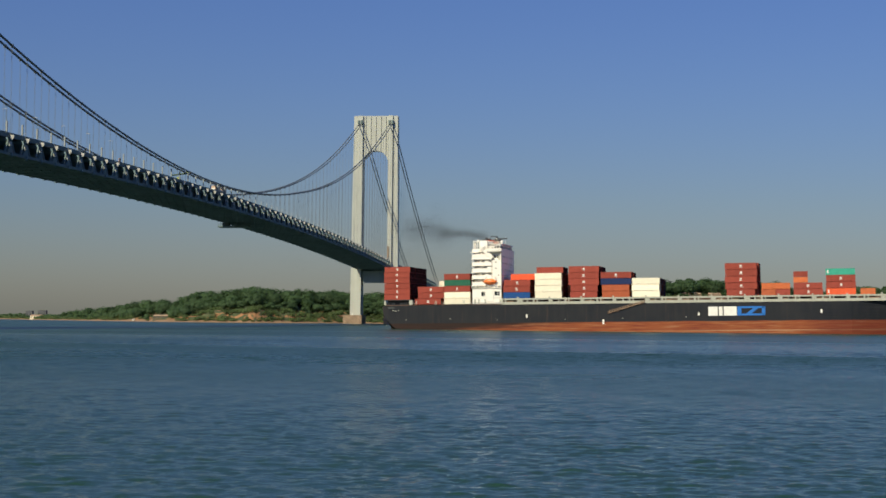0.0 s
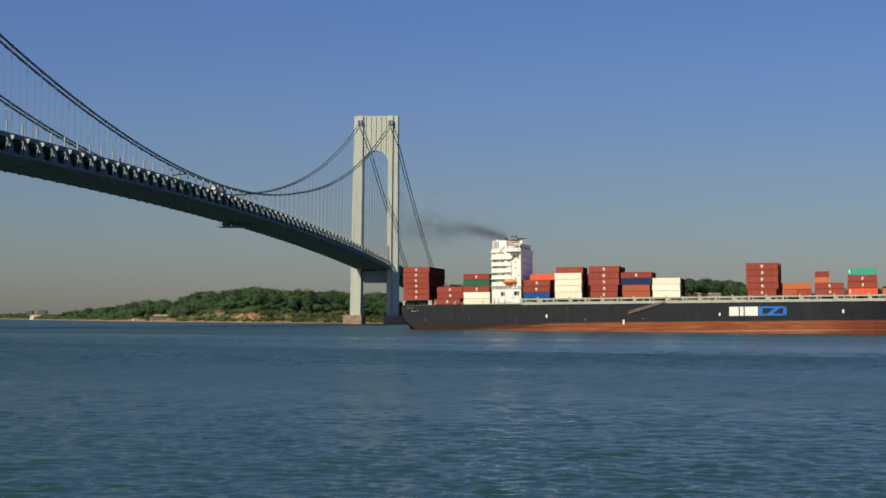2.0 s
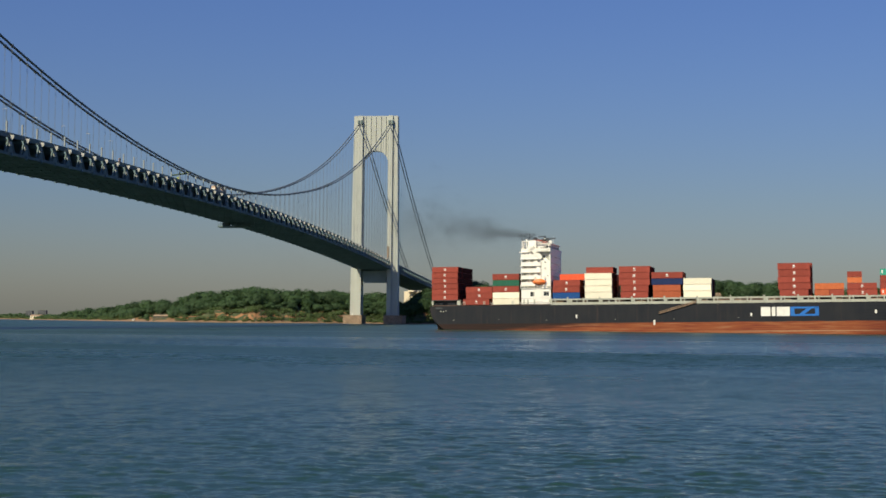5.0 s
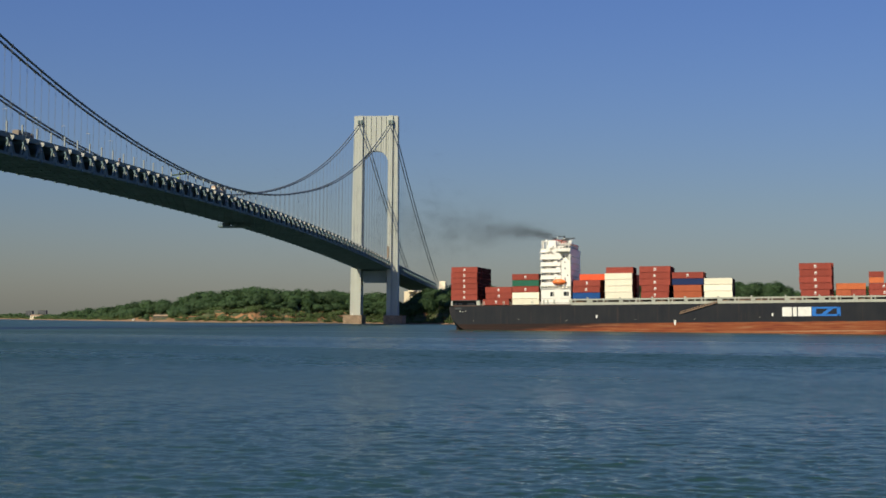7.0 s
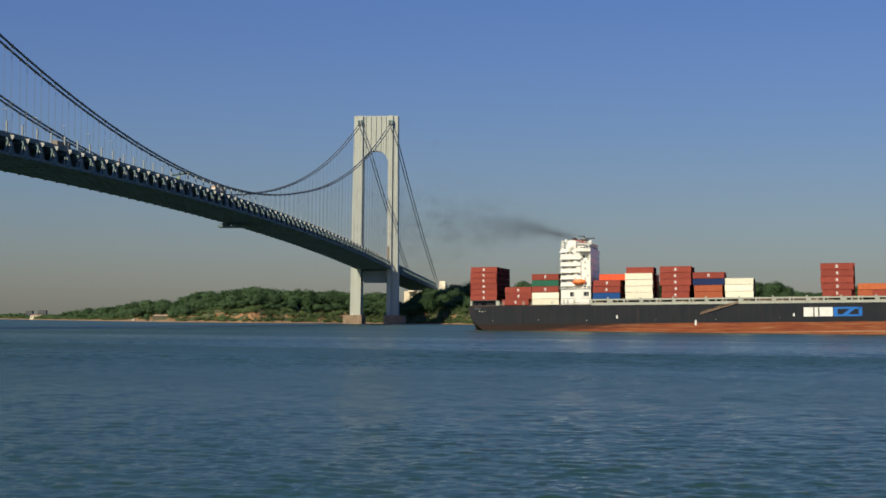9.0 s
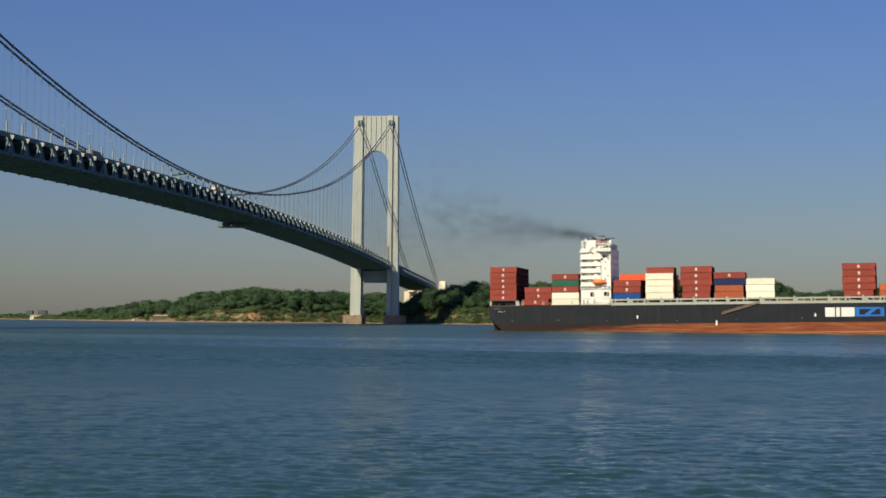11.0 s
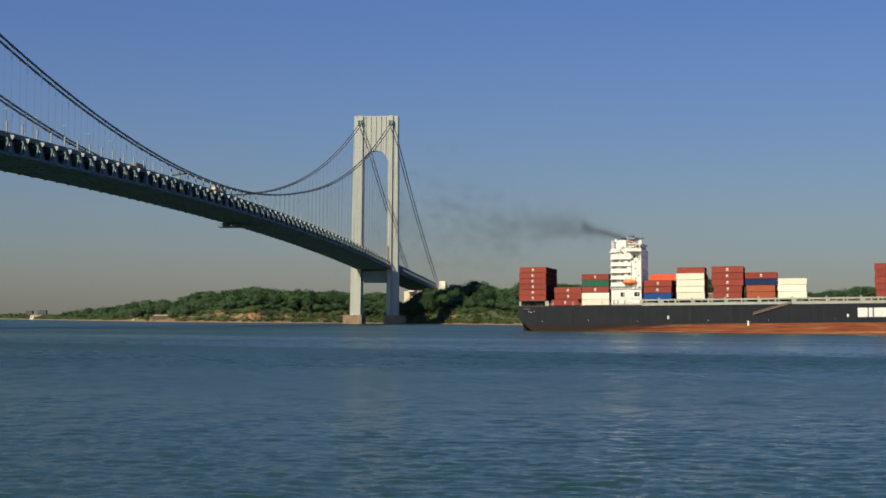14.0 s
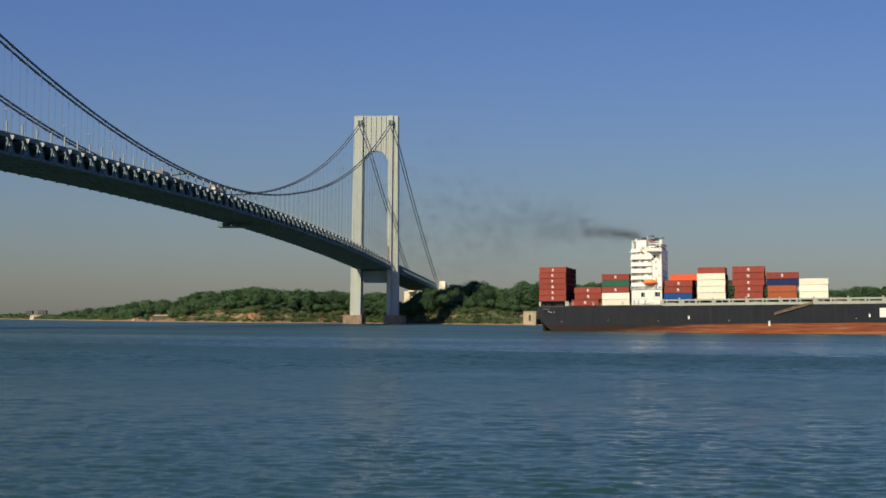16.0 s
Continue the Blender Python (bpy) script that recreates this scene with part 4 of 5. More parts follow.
def hull_material():
    mat = material("hull_paint", (0.010, 0.012, 0.018), 0.6, vary=0.35, scale=0.15, fine=2, streak=0.5, second=(0.018, 0.019, 0.023), specular=0.25)
    nt, n = mat.node_tree, mat.node_tree.nodes
    link = nt.links.new
    b = n["Principled BSDF"]
    black = b.inputs["Base Color"].links[0].from_socket
    co, sep = n.new("ShaderNodeTexCoord"), n.new("ShaderNodeSeparateXYZ")
    link(co.outputs["Object"], sep.inputs[0])
    rust, stretch = n.new("ShaderNodeTexNoise"), n.new("ShaderNodeMapping")
    stretch.inputs["Scale"].default_value = (0.10, 0.10, 1.5)
    rust.inputs["Scale"].default_value, rust.inputs["Detail"].default_value = 1, 7
    link(co.outputs["Object"], stretch.inputs["Vector"])
    link(stretch.outputs[0], rust.inputs["Vector"])
    ramp = n.new("ShaderNodeValToRGB")
    e = ramp.color_ramp.elements
    e[0].position, e[0].color = 0.30, (0.15, 0.032, 0.014, 1)
    e[1].position, e[1].color = 0.72, (0.31, 0.15, 0.075, 1)
    m2 = e.new(0.5)
    m2.color = (0.235, 0.066, 0.018, 1)
    m3 = e.new(0.58)
    m3.color = (0.25, 0.082, 0.024, 1)
    link(rust.outputs["Fac"], ramp.inputs["Fac"])
    edge = n.new("ShaderNodeMapRange")
    edge.inputs["From Min"].default_value, edge.inputs["From Max"].default_value = -0.12, 0.12
    edge.inputs["To Min"].default_value, edge.inputs["To Max"].default_value = 1, 0
    wob = n.new("ShaderNodeMath")
    wob.operation = "MULTIPLY_ADD"
    wob.inputs[1].default_value = 0.8
    less = n.new("ShaderNodeMath")
    less.operation = "SUBTRACT"
    less.inputs[1].default_value = 0.4
    link(rust.outputs["Fac"], wob.inputs[0])
    link(sep.outputs["Z"], wob.inputs[2])
    link(wob.outputs[0], less.inputs[0])
    link(less.outputs[0], edge.inputs["Value"])
    aft = n.new("ShaderNodeMapRange")
    aft.inputs["From Min"].default_value, aft.inputs["From Max"].default_value = 50, 102
    aft.interpolation_type = "SMOOTHSTEP"
    aft.inputs["To Min"].default_value, aft.inputs["To Max"].default_value = 1.0, 0.0
    lean = n.new("ShaderNodeMath")
    lean.operation = "MULTIPLY_ADD"
    lean.inputs[1].default_value = -13.0
    link(sep.outputs["Z"], lean.inputs[0])
    blotch = n.new("ShaderNodeMath")
    blotch.operation = "MULTIPLY_ADD"
    blotch.inputs[1].default_value = 46.0
    link(rust.outputs["Fac"], blotch.inputs[0])
    link(sep.outputs["X"], blotch.inputs[2])
    link(blotch.outputs[0], lean.inputs[2])
    link(lean.outputs[0], aft.inputs["Value"])
    slime = n.new("ShaderNodeMath")
    slime.operation = "MULTIPLY"
    span = n.new("ShaderNodeMapRange")
    span.inputs["From Min"].default_value, span.inputs["From Max"].default_value = 0.35, 0.6
    link(rust.outputs["Fac"], span.inputs["Value"])
    span.inputs["To Min"].default_value, span.inputs["To Max"].default_value = 1.0, 0.97
    link(aft.outputs[0], slime.inputs[0])
    link(span.outputs[0], slime.inputs[1])
    weed = n.new("ShaderNodeMix")
    weed.data_type = "RGBA"
    weed.inputs["B"].default_value = (0.020, 0.011, 0.009, 1)
    link(slime.outputs[0], weed.inputs["Factor"])
    link(ramp.outputs["Color"], weed.inputs["A"])
    # scum line just above the water amidships, fresher maroon paint further forward
    scum, fresh = n.new("ShaderNodeMix"), n.new("ShaderNodeMix")
    scum.data_type = fresh.data_type = "RGBA"
    band = n.new("ShaderNodeMapRange")
    band.inputs["From Min"].default_value, band.inputs["From Max"].default_value = 98, 125
    link(sep.outputs["X"], band.inputs["Value"])
    line = n.new("ShaderNodeMath")
    line.operation = "COMPARE"
    line.inputs[1].default_value, line.inputs[2].default_value = -3.8, 0.28
    link(wob.outputs[0], line.inputs[0])
    amount = n.new("ShaderNodeMath")
    amount.operation = "MULTIPLY"
    link(band.outputs[0], amount.inputs[0])
    link(line.outputs[0], amount.inputs[1])
    soft_ = n.new("ShaderNodeMath")
    soft_.operation = "MULTIPLY"
    soft_.inputs[1].default_value = 0.5
    link(amount.outputs[0], soft_.inputs[0])
    fore = n.new("ShaderNodeMapRange")
    fore.inputs["From Min"].default_value, fore.inputs["From Max"].default_value = 158, 172
    fore.inputs["To Min"].default_value, fore.inputs["To Max"].default_value = 0.0, 0.7
    link(sep.outputs["X"], fore.inputs["Value"])
    scum.inputs["B"].default_value, fresh.inputs["B"].default_value = (0.46, 0.30, 0.16, 1), (0.13, 0.026, 0.014, 1)
    link(soft_.outputs[0], scum.inputs["Factor"])
    link(weed.outputs["Result"], scum.inputs["A"])
    link(fore.outputs[0], fresh.inputs["Factor"])
    link(scum.outputs["Result"], fresh.inputs["A"])
    mix = n.new("ShaderNodeMix")
    mix.data_type = "RGBA"
    link(edge.outputs[0], mix.inputs["Factor"])
    runs, tall_ = n.new("ShaderNodeTexNoise"), n.new("ShaderNodeMapping")
    tall_.inputs["Scale"].default_value = (0.9, 0.9, 0.05)
    runs.inputs["Scale"].default_value, runs.inputs["Detail"].default_value = 1, 4
    link(co.outputs["Object"], tall_.inputs["Vector"])
    link(tall_.outputs[0], runs.inputs["Vector"])
    some = n.new("ShaderNodeMapRange")
    some.inputs["From Min"].default_value, some.inputs["From Max"].default_value = 0.60, 0.78
    some.inputs["To Min"].default_value, some.inputs["To Max"].default_value = 0.0, 0.5
    link(runs.outputs["Fac"], some.inputs["Value"])
    stained = n.new("ShaderNodeMix")
    stained.data_type = "RGBA"
    stained.inputs["B"].default_value = (0.055, 0.038, 0.030, 1)
    link(some.outputs[0], stained.inputs["Factor"])
    link(black, stained.inputs["A"])
    link(stained.outputs["Result"], mix.inputs["A"])
    link(fresh.outputs["Result"], mix.inputs["B"])
    link(mix.outputs["Result"], b.inputs["Base Color"])
    return mat


hull_paint = hull_material()
white_paint = material("ship_white_paint", (0.88, 0.84, 0.76), 0.45, vary=0.07, scale=0.3, fine=3, streak=0.7)


def make_hull():
    """Lofted from stations: half breadths at a few levels."""
    levels = [8.25, 6.8, 5.0, 3.6, 2.4, 1.2, 0.0, -1.2, -2.4, -3.6, -5.0, -9.0]
    st = []
    for x in (-30.2, -29.9, -29.4, -28.8, -28.1, -27.3, -26.4, -25.2, -23.6, -21.5, -18, -14, -6, 4, 20, 60, 110, 160, 180, 195, 208, 220, 229, 236):
        deck = 16.1 * min(1, 0.93 + 0.07 * (x + 30.6) / 8) if x < 0 else 16.1 * (1 - max((x - 176) / 60, 0) ** 2.2)
        row = []
        for z in levels:
            fine = max((x - 165 - (z + 9) * 0.8) / 62, 0)
            b = min(deck, 16.1 * max(1 - fine ** 1.6, 0.02))
            if x < 0:
                rise = 3.9 * math.exp(-(x + 30.2) / 2.2) - 3.6 * (1 - math.exp(-(x + 30.2) / 4.5)) - 0.12 * (x + 30.2)
                tuck = 1.7 * math.exp(-(x + 30.2) / 9)
                t = min(max((z - rise + 2.2) / (2.2 + tuck), 0), 1)
                b = deck * (0.04 + 0.96 * t ** 0.5)
            row.append(b)
        st.append((x, deck, row))
    m = Mesh()
    k = len(levels)
    for x, deck, row in st:
        lift = max(x - 190, 0) * 0.06
        m.v += [(x, -b, z + (lift if z > 5 else 0)) for b, z in zip(row, levels)] + [(x, b, z + (lift if z > 5 else 0)) for b, z in zip(row[::-1], levels[::-1])]
    n = 2 * k
    for i in range(len(st) - 1):
        for j in range(n):
            m.f.append((i * n + j, i * n + (j + 1) % n, (i + 1) * n + (j + 1) % n, (i + 1) * n + j))
    m.f.append(tuple(range(n)))
    m.f.append(tuple(range((len(st) - 1) * n, len(st) * n))[::-1])
    return part("hull", m, hull_paint, ship, "black hull with worn rust-red boot paint")


hull = make_hull()

PAINT = {"brown": (0.30, 0.062, 0.038), "rust": (0.42, 0.11, 0.04), "orange": (0.62, 0.17, 0.05), "scarlet": (0.72, 0.115, 0.03), "white": (0.90, 0.83, 0.65),
         "blue": (0.022, 0.075, 0.26), "navy": (0.02, 0.035, 0.12), "green": (0.04, 0.15, 0.09), "teal": (0.08, 0.38, 0.27)}
WORDS = {"brown": "red-brown", "rust": "rust-red", "orange": "orange", "scarlet": "bright orange-red", "white": "cream-white", "blue": "blue", "navy": "dark blue", "green": "dark green", "teal": "sea-green"}
box_paint = {k: material("container_" + k, c, 0.55, vary=0.08 if k == "white" else 0.2, scale=0.35, fine=3, streak=0.8, per_object=0.12, specular=0.2) for k, c in PAINT.items()}


# ends: darker copies of the side colours, with their shade painted in
END_SHADED = {"brown": (0.054, 0.025, 0.019), "rust": (0.19, 0.048, 0.02), "orange": (0.33, 0.085, 0.03), "scarlet": (0.36, 0.06, 0.02), "white": (0.42, 0.35, 0.22),
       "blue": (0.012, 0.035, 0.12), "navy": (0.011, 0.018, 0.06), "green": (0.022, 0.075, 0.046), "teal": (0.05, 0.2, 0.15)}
shaded_end_paint = {k: material("container_shaded_end_" + k, c, 0.95, vary=0.3, scale=0.5, fine=3, streak=0.8, per_object=0.12, specular=0.03) for k, c in END_SHADED.items()}


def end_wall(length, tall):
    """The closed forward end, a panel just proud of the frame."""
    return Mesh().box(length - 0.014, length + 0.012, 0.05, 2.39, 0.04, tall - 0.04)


def container_mesh(length, tall, ribs):
    """A box with ribbed sides and ends, open grooves between the ribs."""
    m = Mesh()
    w = 2.44
    m.box(0.06, length - 0.06, 0.06, w - 0.06, 0.1, tall - 0.08)
    step = (length - 0.5) / ribs
    for i in range(ribs):
        x0 = 0.25 + i * step
        m.box(x0, x0 + step * 0.55, 0.015, w - 0.015, 0.18, tall - 0.16)
    for i in range(8):
        y0 = 0.2 + i * 0.26
        m.box(0.015, length - 0.015, y0, y0 + 0.14, 0.18, tall - 0.16)
    return m


def container_frame(length, tall):
    m = Mesh()
    for x in (0, length - 0.16):
        for y in (0, 2.28):
            m.box(x, x + 0.16, y, y + 0.16, 0, tall)
    for y in (0, 2.34):
        for z in (0, tall - 0.14):
            m.box(0.16, length - 0.16, y, y + 0.1, z, z + 0.14)
    for x in (0, length - 0.1):
        for z in (0, tall - 0.14):
            m.box(x, x + 0.1, 0.16, 2.28, z, z + 0.14)
    return m


box_cache = {}
pale_mark = material("pale_mark", (0.75, 0.72, 0.68), 0.5, vary=0.1)


def container(colour, x, y, z, length=12.19, tall=2.59, mark=False, end_bars=False, outer=True):
    tall -= 0.13
    key = (colour, round(length, 1), round(tall, 2))
    if key not in box_cache:
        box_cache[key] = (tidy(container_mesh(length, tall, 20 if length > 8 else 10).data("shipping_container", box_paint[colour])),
                          tidy(container_frame(length, tall).data("frame", box_paint[colour])), tidy(end_wall(length, tall).data("end_wall", shaded_end_paint[colour])))
    me, fr, ends = box_cache[key]
    size = "forty-foot" if length > 8 else "twenty-foot"
    ob = thing("shipping_container", me, None, f"{WORDS[colour]} {size} steel shipping container stacked on the ship", "container", "containers on the ship")
    part("frame", fr, None, ob)
    part("end_wall", ends, None, ob, "end wall with shade painted into its colour")
    if mark:
        key2 = ("mark", round(tall, 2), round(length, 1))
        if key2 not in box_cache:
            m = Mesh().box(length * 0.467, length * 0.533, -0.02, 0.04, tall * 0.46, tall * 0.70)
            m.box(length * 0.458, length * 0.542, -0.02, 0.04, tall * 0.28, tall * 0.38)
            box_cache[key2] = tidy(m.data("mark", pale_mark))
        part("mark", box_cache[key2], None, ob, "pale plain maker's mark")
    if end_bars:
        key3 = ("bars", round(tall, 2))
        if key3 not in box_cache:
            box_cache[key3] = tidy(Mesh().box(0.5, 1.1, -0.02, 0.04, tall * 0.25, tall * 0.8).data("mark", pale_mark))
        part("mark", box_cache[key3], None, ob)
    m = pose(x, y, z)
    ob.matrix_basis = ship_pose(0) @ m
    aboard.append((ob, m))
    return ob


SIDE = -16.0
MARKED = ("brown",)


pick = random.Random(3)
inboard, inboard_ends = {}, {}


def stack(x, colours, z=11.05, tall=2.59, row=0, length=12.19, marks=True):
    for i, c in enumerate(colours):
        y = SIDE + row * 2.5
        if row < 5:
            container(c, x + pick.uniform(-0.14, 0.14), y + pick.uniform(-0.04, 0.04), z + i * tall, length, tall, mark=marks and c in MARKED and row == 0 and length > 8, end_bars=row == 0 and c in ("teal", "scarlet"))
        else:
            inboard.setdefault(c, Mesh()).box(x, x + length, y, y + 2.44, z + i * tall, z + (i + 1) * tall - 0.13)
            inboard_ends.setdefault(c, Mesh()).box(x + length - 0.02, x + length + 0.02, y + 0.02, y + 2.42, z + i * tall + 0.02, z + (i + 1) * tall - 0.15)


def bay(x, outer, inner, rows=13, **kw):
    """The stack at the ship's side, then the rows inboard of it."""
    stack(x, outer, **kw)
    for r in range(1, rows):
        stack(x, inner(r), row=r, **kw)


shade = lambda n: [pick.choice(("brown", "brown", "brown", "rust", "navy")) for _ in range(n)]
bay(-29.0, ["brown"] * 6, lambda r: ["brown"] * 6, tall=2.55)
stack(-14.4, ["brown"], z=8.75, tall=2.75)
stack(-13.0, ["brown"] * 2, z=11.5, tall=2.75)
for r in range(1, 13):
    stack(-13.0, shade(3), z=8.75, tall=2.75, row=r)
bay(-0.6, ["white", "white", "brown", "green", "brown"], lambda r: shade(5 if r < 9 else 4), z=8.75, tall=2.8)
bay(27.2, ["blue", "brown", "brown"], lambda r: shade(3), tall=2.85)
for r in range(3, 7):
    stack(29.2, ["scarlet"], z=11.05 + 3 * 2.85, row=r, tall=2.85)
bay(41.6, ["white"] * 4, lambda r: ["brown"] * 5 if 1 < r < 8 else ["white"] * 4, tall=2.85)
bay(57.8, ["brown"] * 2, lambda r: ["brown"] * 2, tall=2.85)
bay(57.0, ["brown"] * 3, lambda r: ["brown"] * (3 if r < 10 else 2), z=16.75, tall=2.85, length=13.72)
bay(72.2, ["rust", "rust"], lambda r: shade(2), tall=2.85)
bay(71.6, ["navy", "brown"], lambda r: shade(2 if r < 8 else 1), z=16.75, tall=2.85, length=13.72)
bay(85.5, ["white"] * 3, lambda r: ["white"] * 3 if r < 3 else shade(3), tall=2.85)
stack(127.0, ["brown"], tall=2.9)
stack(126.4, ["brown"] * 4, z=13.95, tall=2.9, length=13.72)
for r in range(1, 7):
    stack(127.0 + 0.1 * r, ["brown"] * 5, row=r, tall=2.9, length=13.72)
stack(141.9, ["rust"], length=6.06, tall=2.75)
stack(148.1, ["brown"], length=6.06, tall=2.75)
stack(142.2, ["orange"], z=13.8, tall=2.75)
stack(155.8, ["brown", "brown"], tall=2.7)
stack(155.8, ["orange", "brown"], z=16.45, length=6.06, tall=2.5)
stack(169.6, ["scarlet", "brown", "brown", "teal"], tall=2.85)
stack(184.0, ["orange"], length=6.06, tall=2.7)
for r in (1, 2):
    stack(142.0, ["brown", "orange"], row=r, tall=2.75)
    stack(155.8, ["brown", "brown"], row=r, tall=2.7)
    stack(169.6, ["brown"] * 3, row=r, tall=2.85)
for c, m in inboard.items():
    ob = thing("container_block", m, box_paint[c], f"close-packed {WORDS[c]} shipping containers inboard on the deck", "containers", kind="stuff")
    part("end_wall", inboard_ends[c], shaded_end_paint[c], ob, "end walls with shade painted into their colour", clean=False)
    ob.matrix_basis = ship_pose(0)
    aboard.append((ob, Matrix()))

# ---- deckhouse and fittings of the ship ----
cream = material("cream_grey_paint", (0.43, 0.43, 0.36), 0.6, vary=0.2, scale=0.4, fine=4, streak=0.9)
glass = material("dark_glass", (0.02, 0.025, 0.03), 0.1, vary=0.1, bump=0.0, specular=0.6)
lifeboat_orange = material("lifeboat_orange", (0.78, 0.20, 0.03), 0.35, vary=0.12, scale=0.8, fine=6)
deck_green = material("deck_coating", (0.10, 0.065, 0.05), 0.8, vary=0.3, scale=0.3, fine=4)
logo_white = material("mark_white", (0.82, 0.80, 0.74), 0.5, vary=0.12, scale=0.5, fine=4)
logo_blue = material("mark_blue", (0.035, 0.16, 0.55), 0.5, vary=0.12, scale=0.5, fine=4)
ladder_tan = material("ladder_tan", (0.30, 0.205, 0.13), 0.6, vary=0.2, scale=1, fine=6)


def make_deckhouse():
    """Accommodation block: open galleries on the after part of the side, a plain flush wall forward, the navigating bridge on top."""
    house = part("deckhouse", Mesh().box(13.2, 26.0, -13.9, 15.4, 8.65, 32.4), white_paint, ship, "tall white accommodation block")
    part("lower_house", Mesh().box(12.6, 26.0, -15.6, 15.6, 8.65, 15.9), white_paint, house)
    part("side_wall", Mesh().box(21.7, 26.1, -15.4, -13.9, 15.9, 28.6).box(25.6, 26.1, -15.4, -13.9, 28.6, 32.5), white_paint, house)
    part("front_wall", Mesh().box(26.0, 26.25, -15.4, 15.4, 15.9, 33.0), white_paint, house)
    # galleries
    for k, z in enumerate((17.0, 20.05, 23.0, 26.0, 29.0)):
        d = part("side_deck", Mesh().box(12.6, 21.7, -15.6, -13.8, z, z + 0.2), white_paint, ship)
        part("bulwark", Mesh().box(12.6, 21.7, -15.72, -15.58, z - 0.15, z + (1.75, 1.75, 1.95, 1.8, 2.4)[k]).box(12.5, 12.62, -15.6, -13.9, z - 0.15, z + 1.7), white_paint, d)
        part("shelf", Mesh().box(12.25, 12.6, -15.9, -13.9, z - 0.2, z + 0.1).box(12.3, 21.7, -15.95, -15.72, z + 0.05, z + 0.25), white_paint, d)
        s0, s1 = (14.2, 17.2) if k % 2 else (17.6, 14.6)
        stair = part("stair", Mesh().beam((s0, -14.9, z + 0.2), (s1, -14.9, z + 3.0), 0.8, 0.22), white_paint, d, "steep outside stair")
        part("handrail", Mesh().beam((s0, -15.3, z + 1.2), (s1, -15.3, z + 3.9 if k < 4 else z + 3.2), 0.09), white_paint, stair)
        for x in (13.6, 19.2):
            part("door", Mesh().box(x, x + 0.85, -14.0, -13.85, z + 0.25, z + 2.25), cream, d)
        part("locker", Mesh().box(*((18.4, 20.2) if k % 2 else (19.6, 21.5)), -15.5, -14.7, z + 0.2, z + (2.5, 2.3, 2.7, 2.4, 2.9)[k]), white_paint, d)
        for x in (12.7, 16.6, 21.3):
            part("stanchion", Mesh().box(x, x + 0.2, -15.58, -15.38, z + 0.2, z + 2.95), white_paint, d)
        part("fire_box", Mesh().box(15.2 + 0.7 * (k % 3), 16.0 + 0.7 * (k % 3), -14.05, -13.9, z + 1.2, z + 2.0), lifeboat_orange, d)
    # ledge at the foot of the galleries, its rails and rafts
    ledge = part("ledge", Mesh().box(12.2, 26.4, -16.05, -15.6, 15.8, 16.05).box(12.4, 26.2, -15.85, -15.6, 11.5, 11.7), white_paint, ship)
    rails = Mesh()
    for x in np.arange(12.3, 26.4, 1.1):
        rails.beam((x, -16.0, 16.05), (x, -16.0, 17.1), 0.07, 0.07, (1, 0, 0))
        rails.beam((x, -15.95, 8.65), (x, -15.95, 9.75), 0.08, 0.08, (1, 0, 0))
    for z in (16.6, 17.1):
        rails.beam((12.3, -16.0, z), (26.3, -16.0, z), 0.07)
    for z in (9.2, 9.75):
        rails.beam((11.5, -15.95, z), (26.4, -15.95, z), 0.08)
    part("railing", rails, white_paint, ledge)
    for x in (12.8, 14.4, 24.6):
        part("raft_canister", Mesh().tube([(x, -15.75, 16.6), (x + 1.1, -15.75, 16.6)], 0.38, 8), cream, ledge)
    # lower side: open bays, doors, a proud white plating between them
    for x0, x1, z0, z1 in ((16.8, 18.5, 12.3, 14.3), (22.9, 25.2, 12.5, 14.4)):
        o = part("opening", Mesh().box(x0, x1, -15.66, -15.5, z0, z1), glass, house, "dark opening in the side")
        part("opening_frame", Mesh().box(x0 - 0.15, x1 + 0.15, -15.74, -15.6, z0 - 0.15, z0).box(x0 - 0.15, x1 + 0.15, -15.74, -15.6, z1, z1 + 0.15).box((x0 + x1) / 2 + 0.3, (x0 + x1) / 2 + 0.45, -15.74, -15.6, z0, z1), white_paint, o)
    part("plating", Mesh().box(19.0, 22.4, -15.85, -15.6, 9.9, 15.4), white_paint, house)
    for x in (13.4, 15.2, 18.2, 25.2):
        part("door", Mesh().box(x, x + 0.8, -15.7, -15.58, 8.9, 10.8), cream, house)
    for x, z0, z1 in ((21.75, 16.0, 33.0), (26.1, 10.0, 31.5)):
        part("pipe", Mesh().tube([(x, -15.5, z0), (x, -15.5, z1)], 0.12, 6), cream, house)
    for x, z in ((23.4, 18.4), (24.6, 21.4), (23.4, 24.6), (23.4, 27.4)):
        part("window", Mesh().box(x, x + 0.45, -15.46, -15.38, z, z + 0.55), glass, house)
    for k in range(5):
        for j in range(9):
            y = -12.8 + j * 3.2
            part("window", Mesh().box(26.24, 26.3, y - 0.35, y + 0.35, 18.0 + k * 3.0, 18.7 + k * 3.0), glass, house)
    # recess below the bridge wing, with the slanted stair trunk that crosses it
    for wx in (22.6, 23.9):
        part("window", Mesh().box(wx, wx + 0.75, -14.0, -13.86, 29.7, 30.8), glass, house)
    part("recess_locker", Mesh().box(24.6, 25.5, -15.0, -13.9, 28.6, 30.6), cream, house)
    trunk = part("stair_trunk", Mesh().hexa([(16.6, -16.0, 33.2), (18.6, -16.0, 33.2), (18.6, -14.6, 33.2), (16.6, -14.6, 33.2)], [(16.4, -16.0, 35.0), (18.4, -16.0, 35.4), (18.4, -14.6, 35.4), (16.4, -14.6, 35.0)]), white_paint, ship, "white slanted stair trunk")
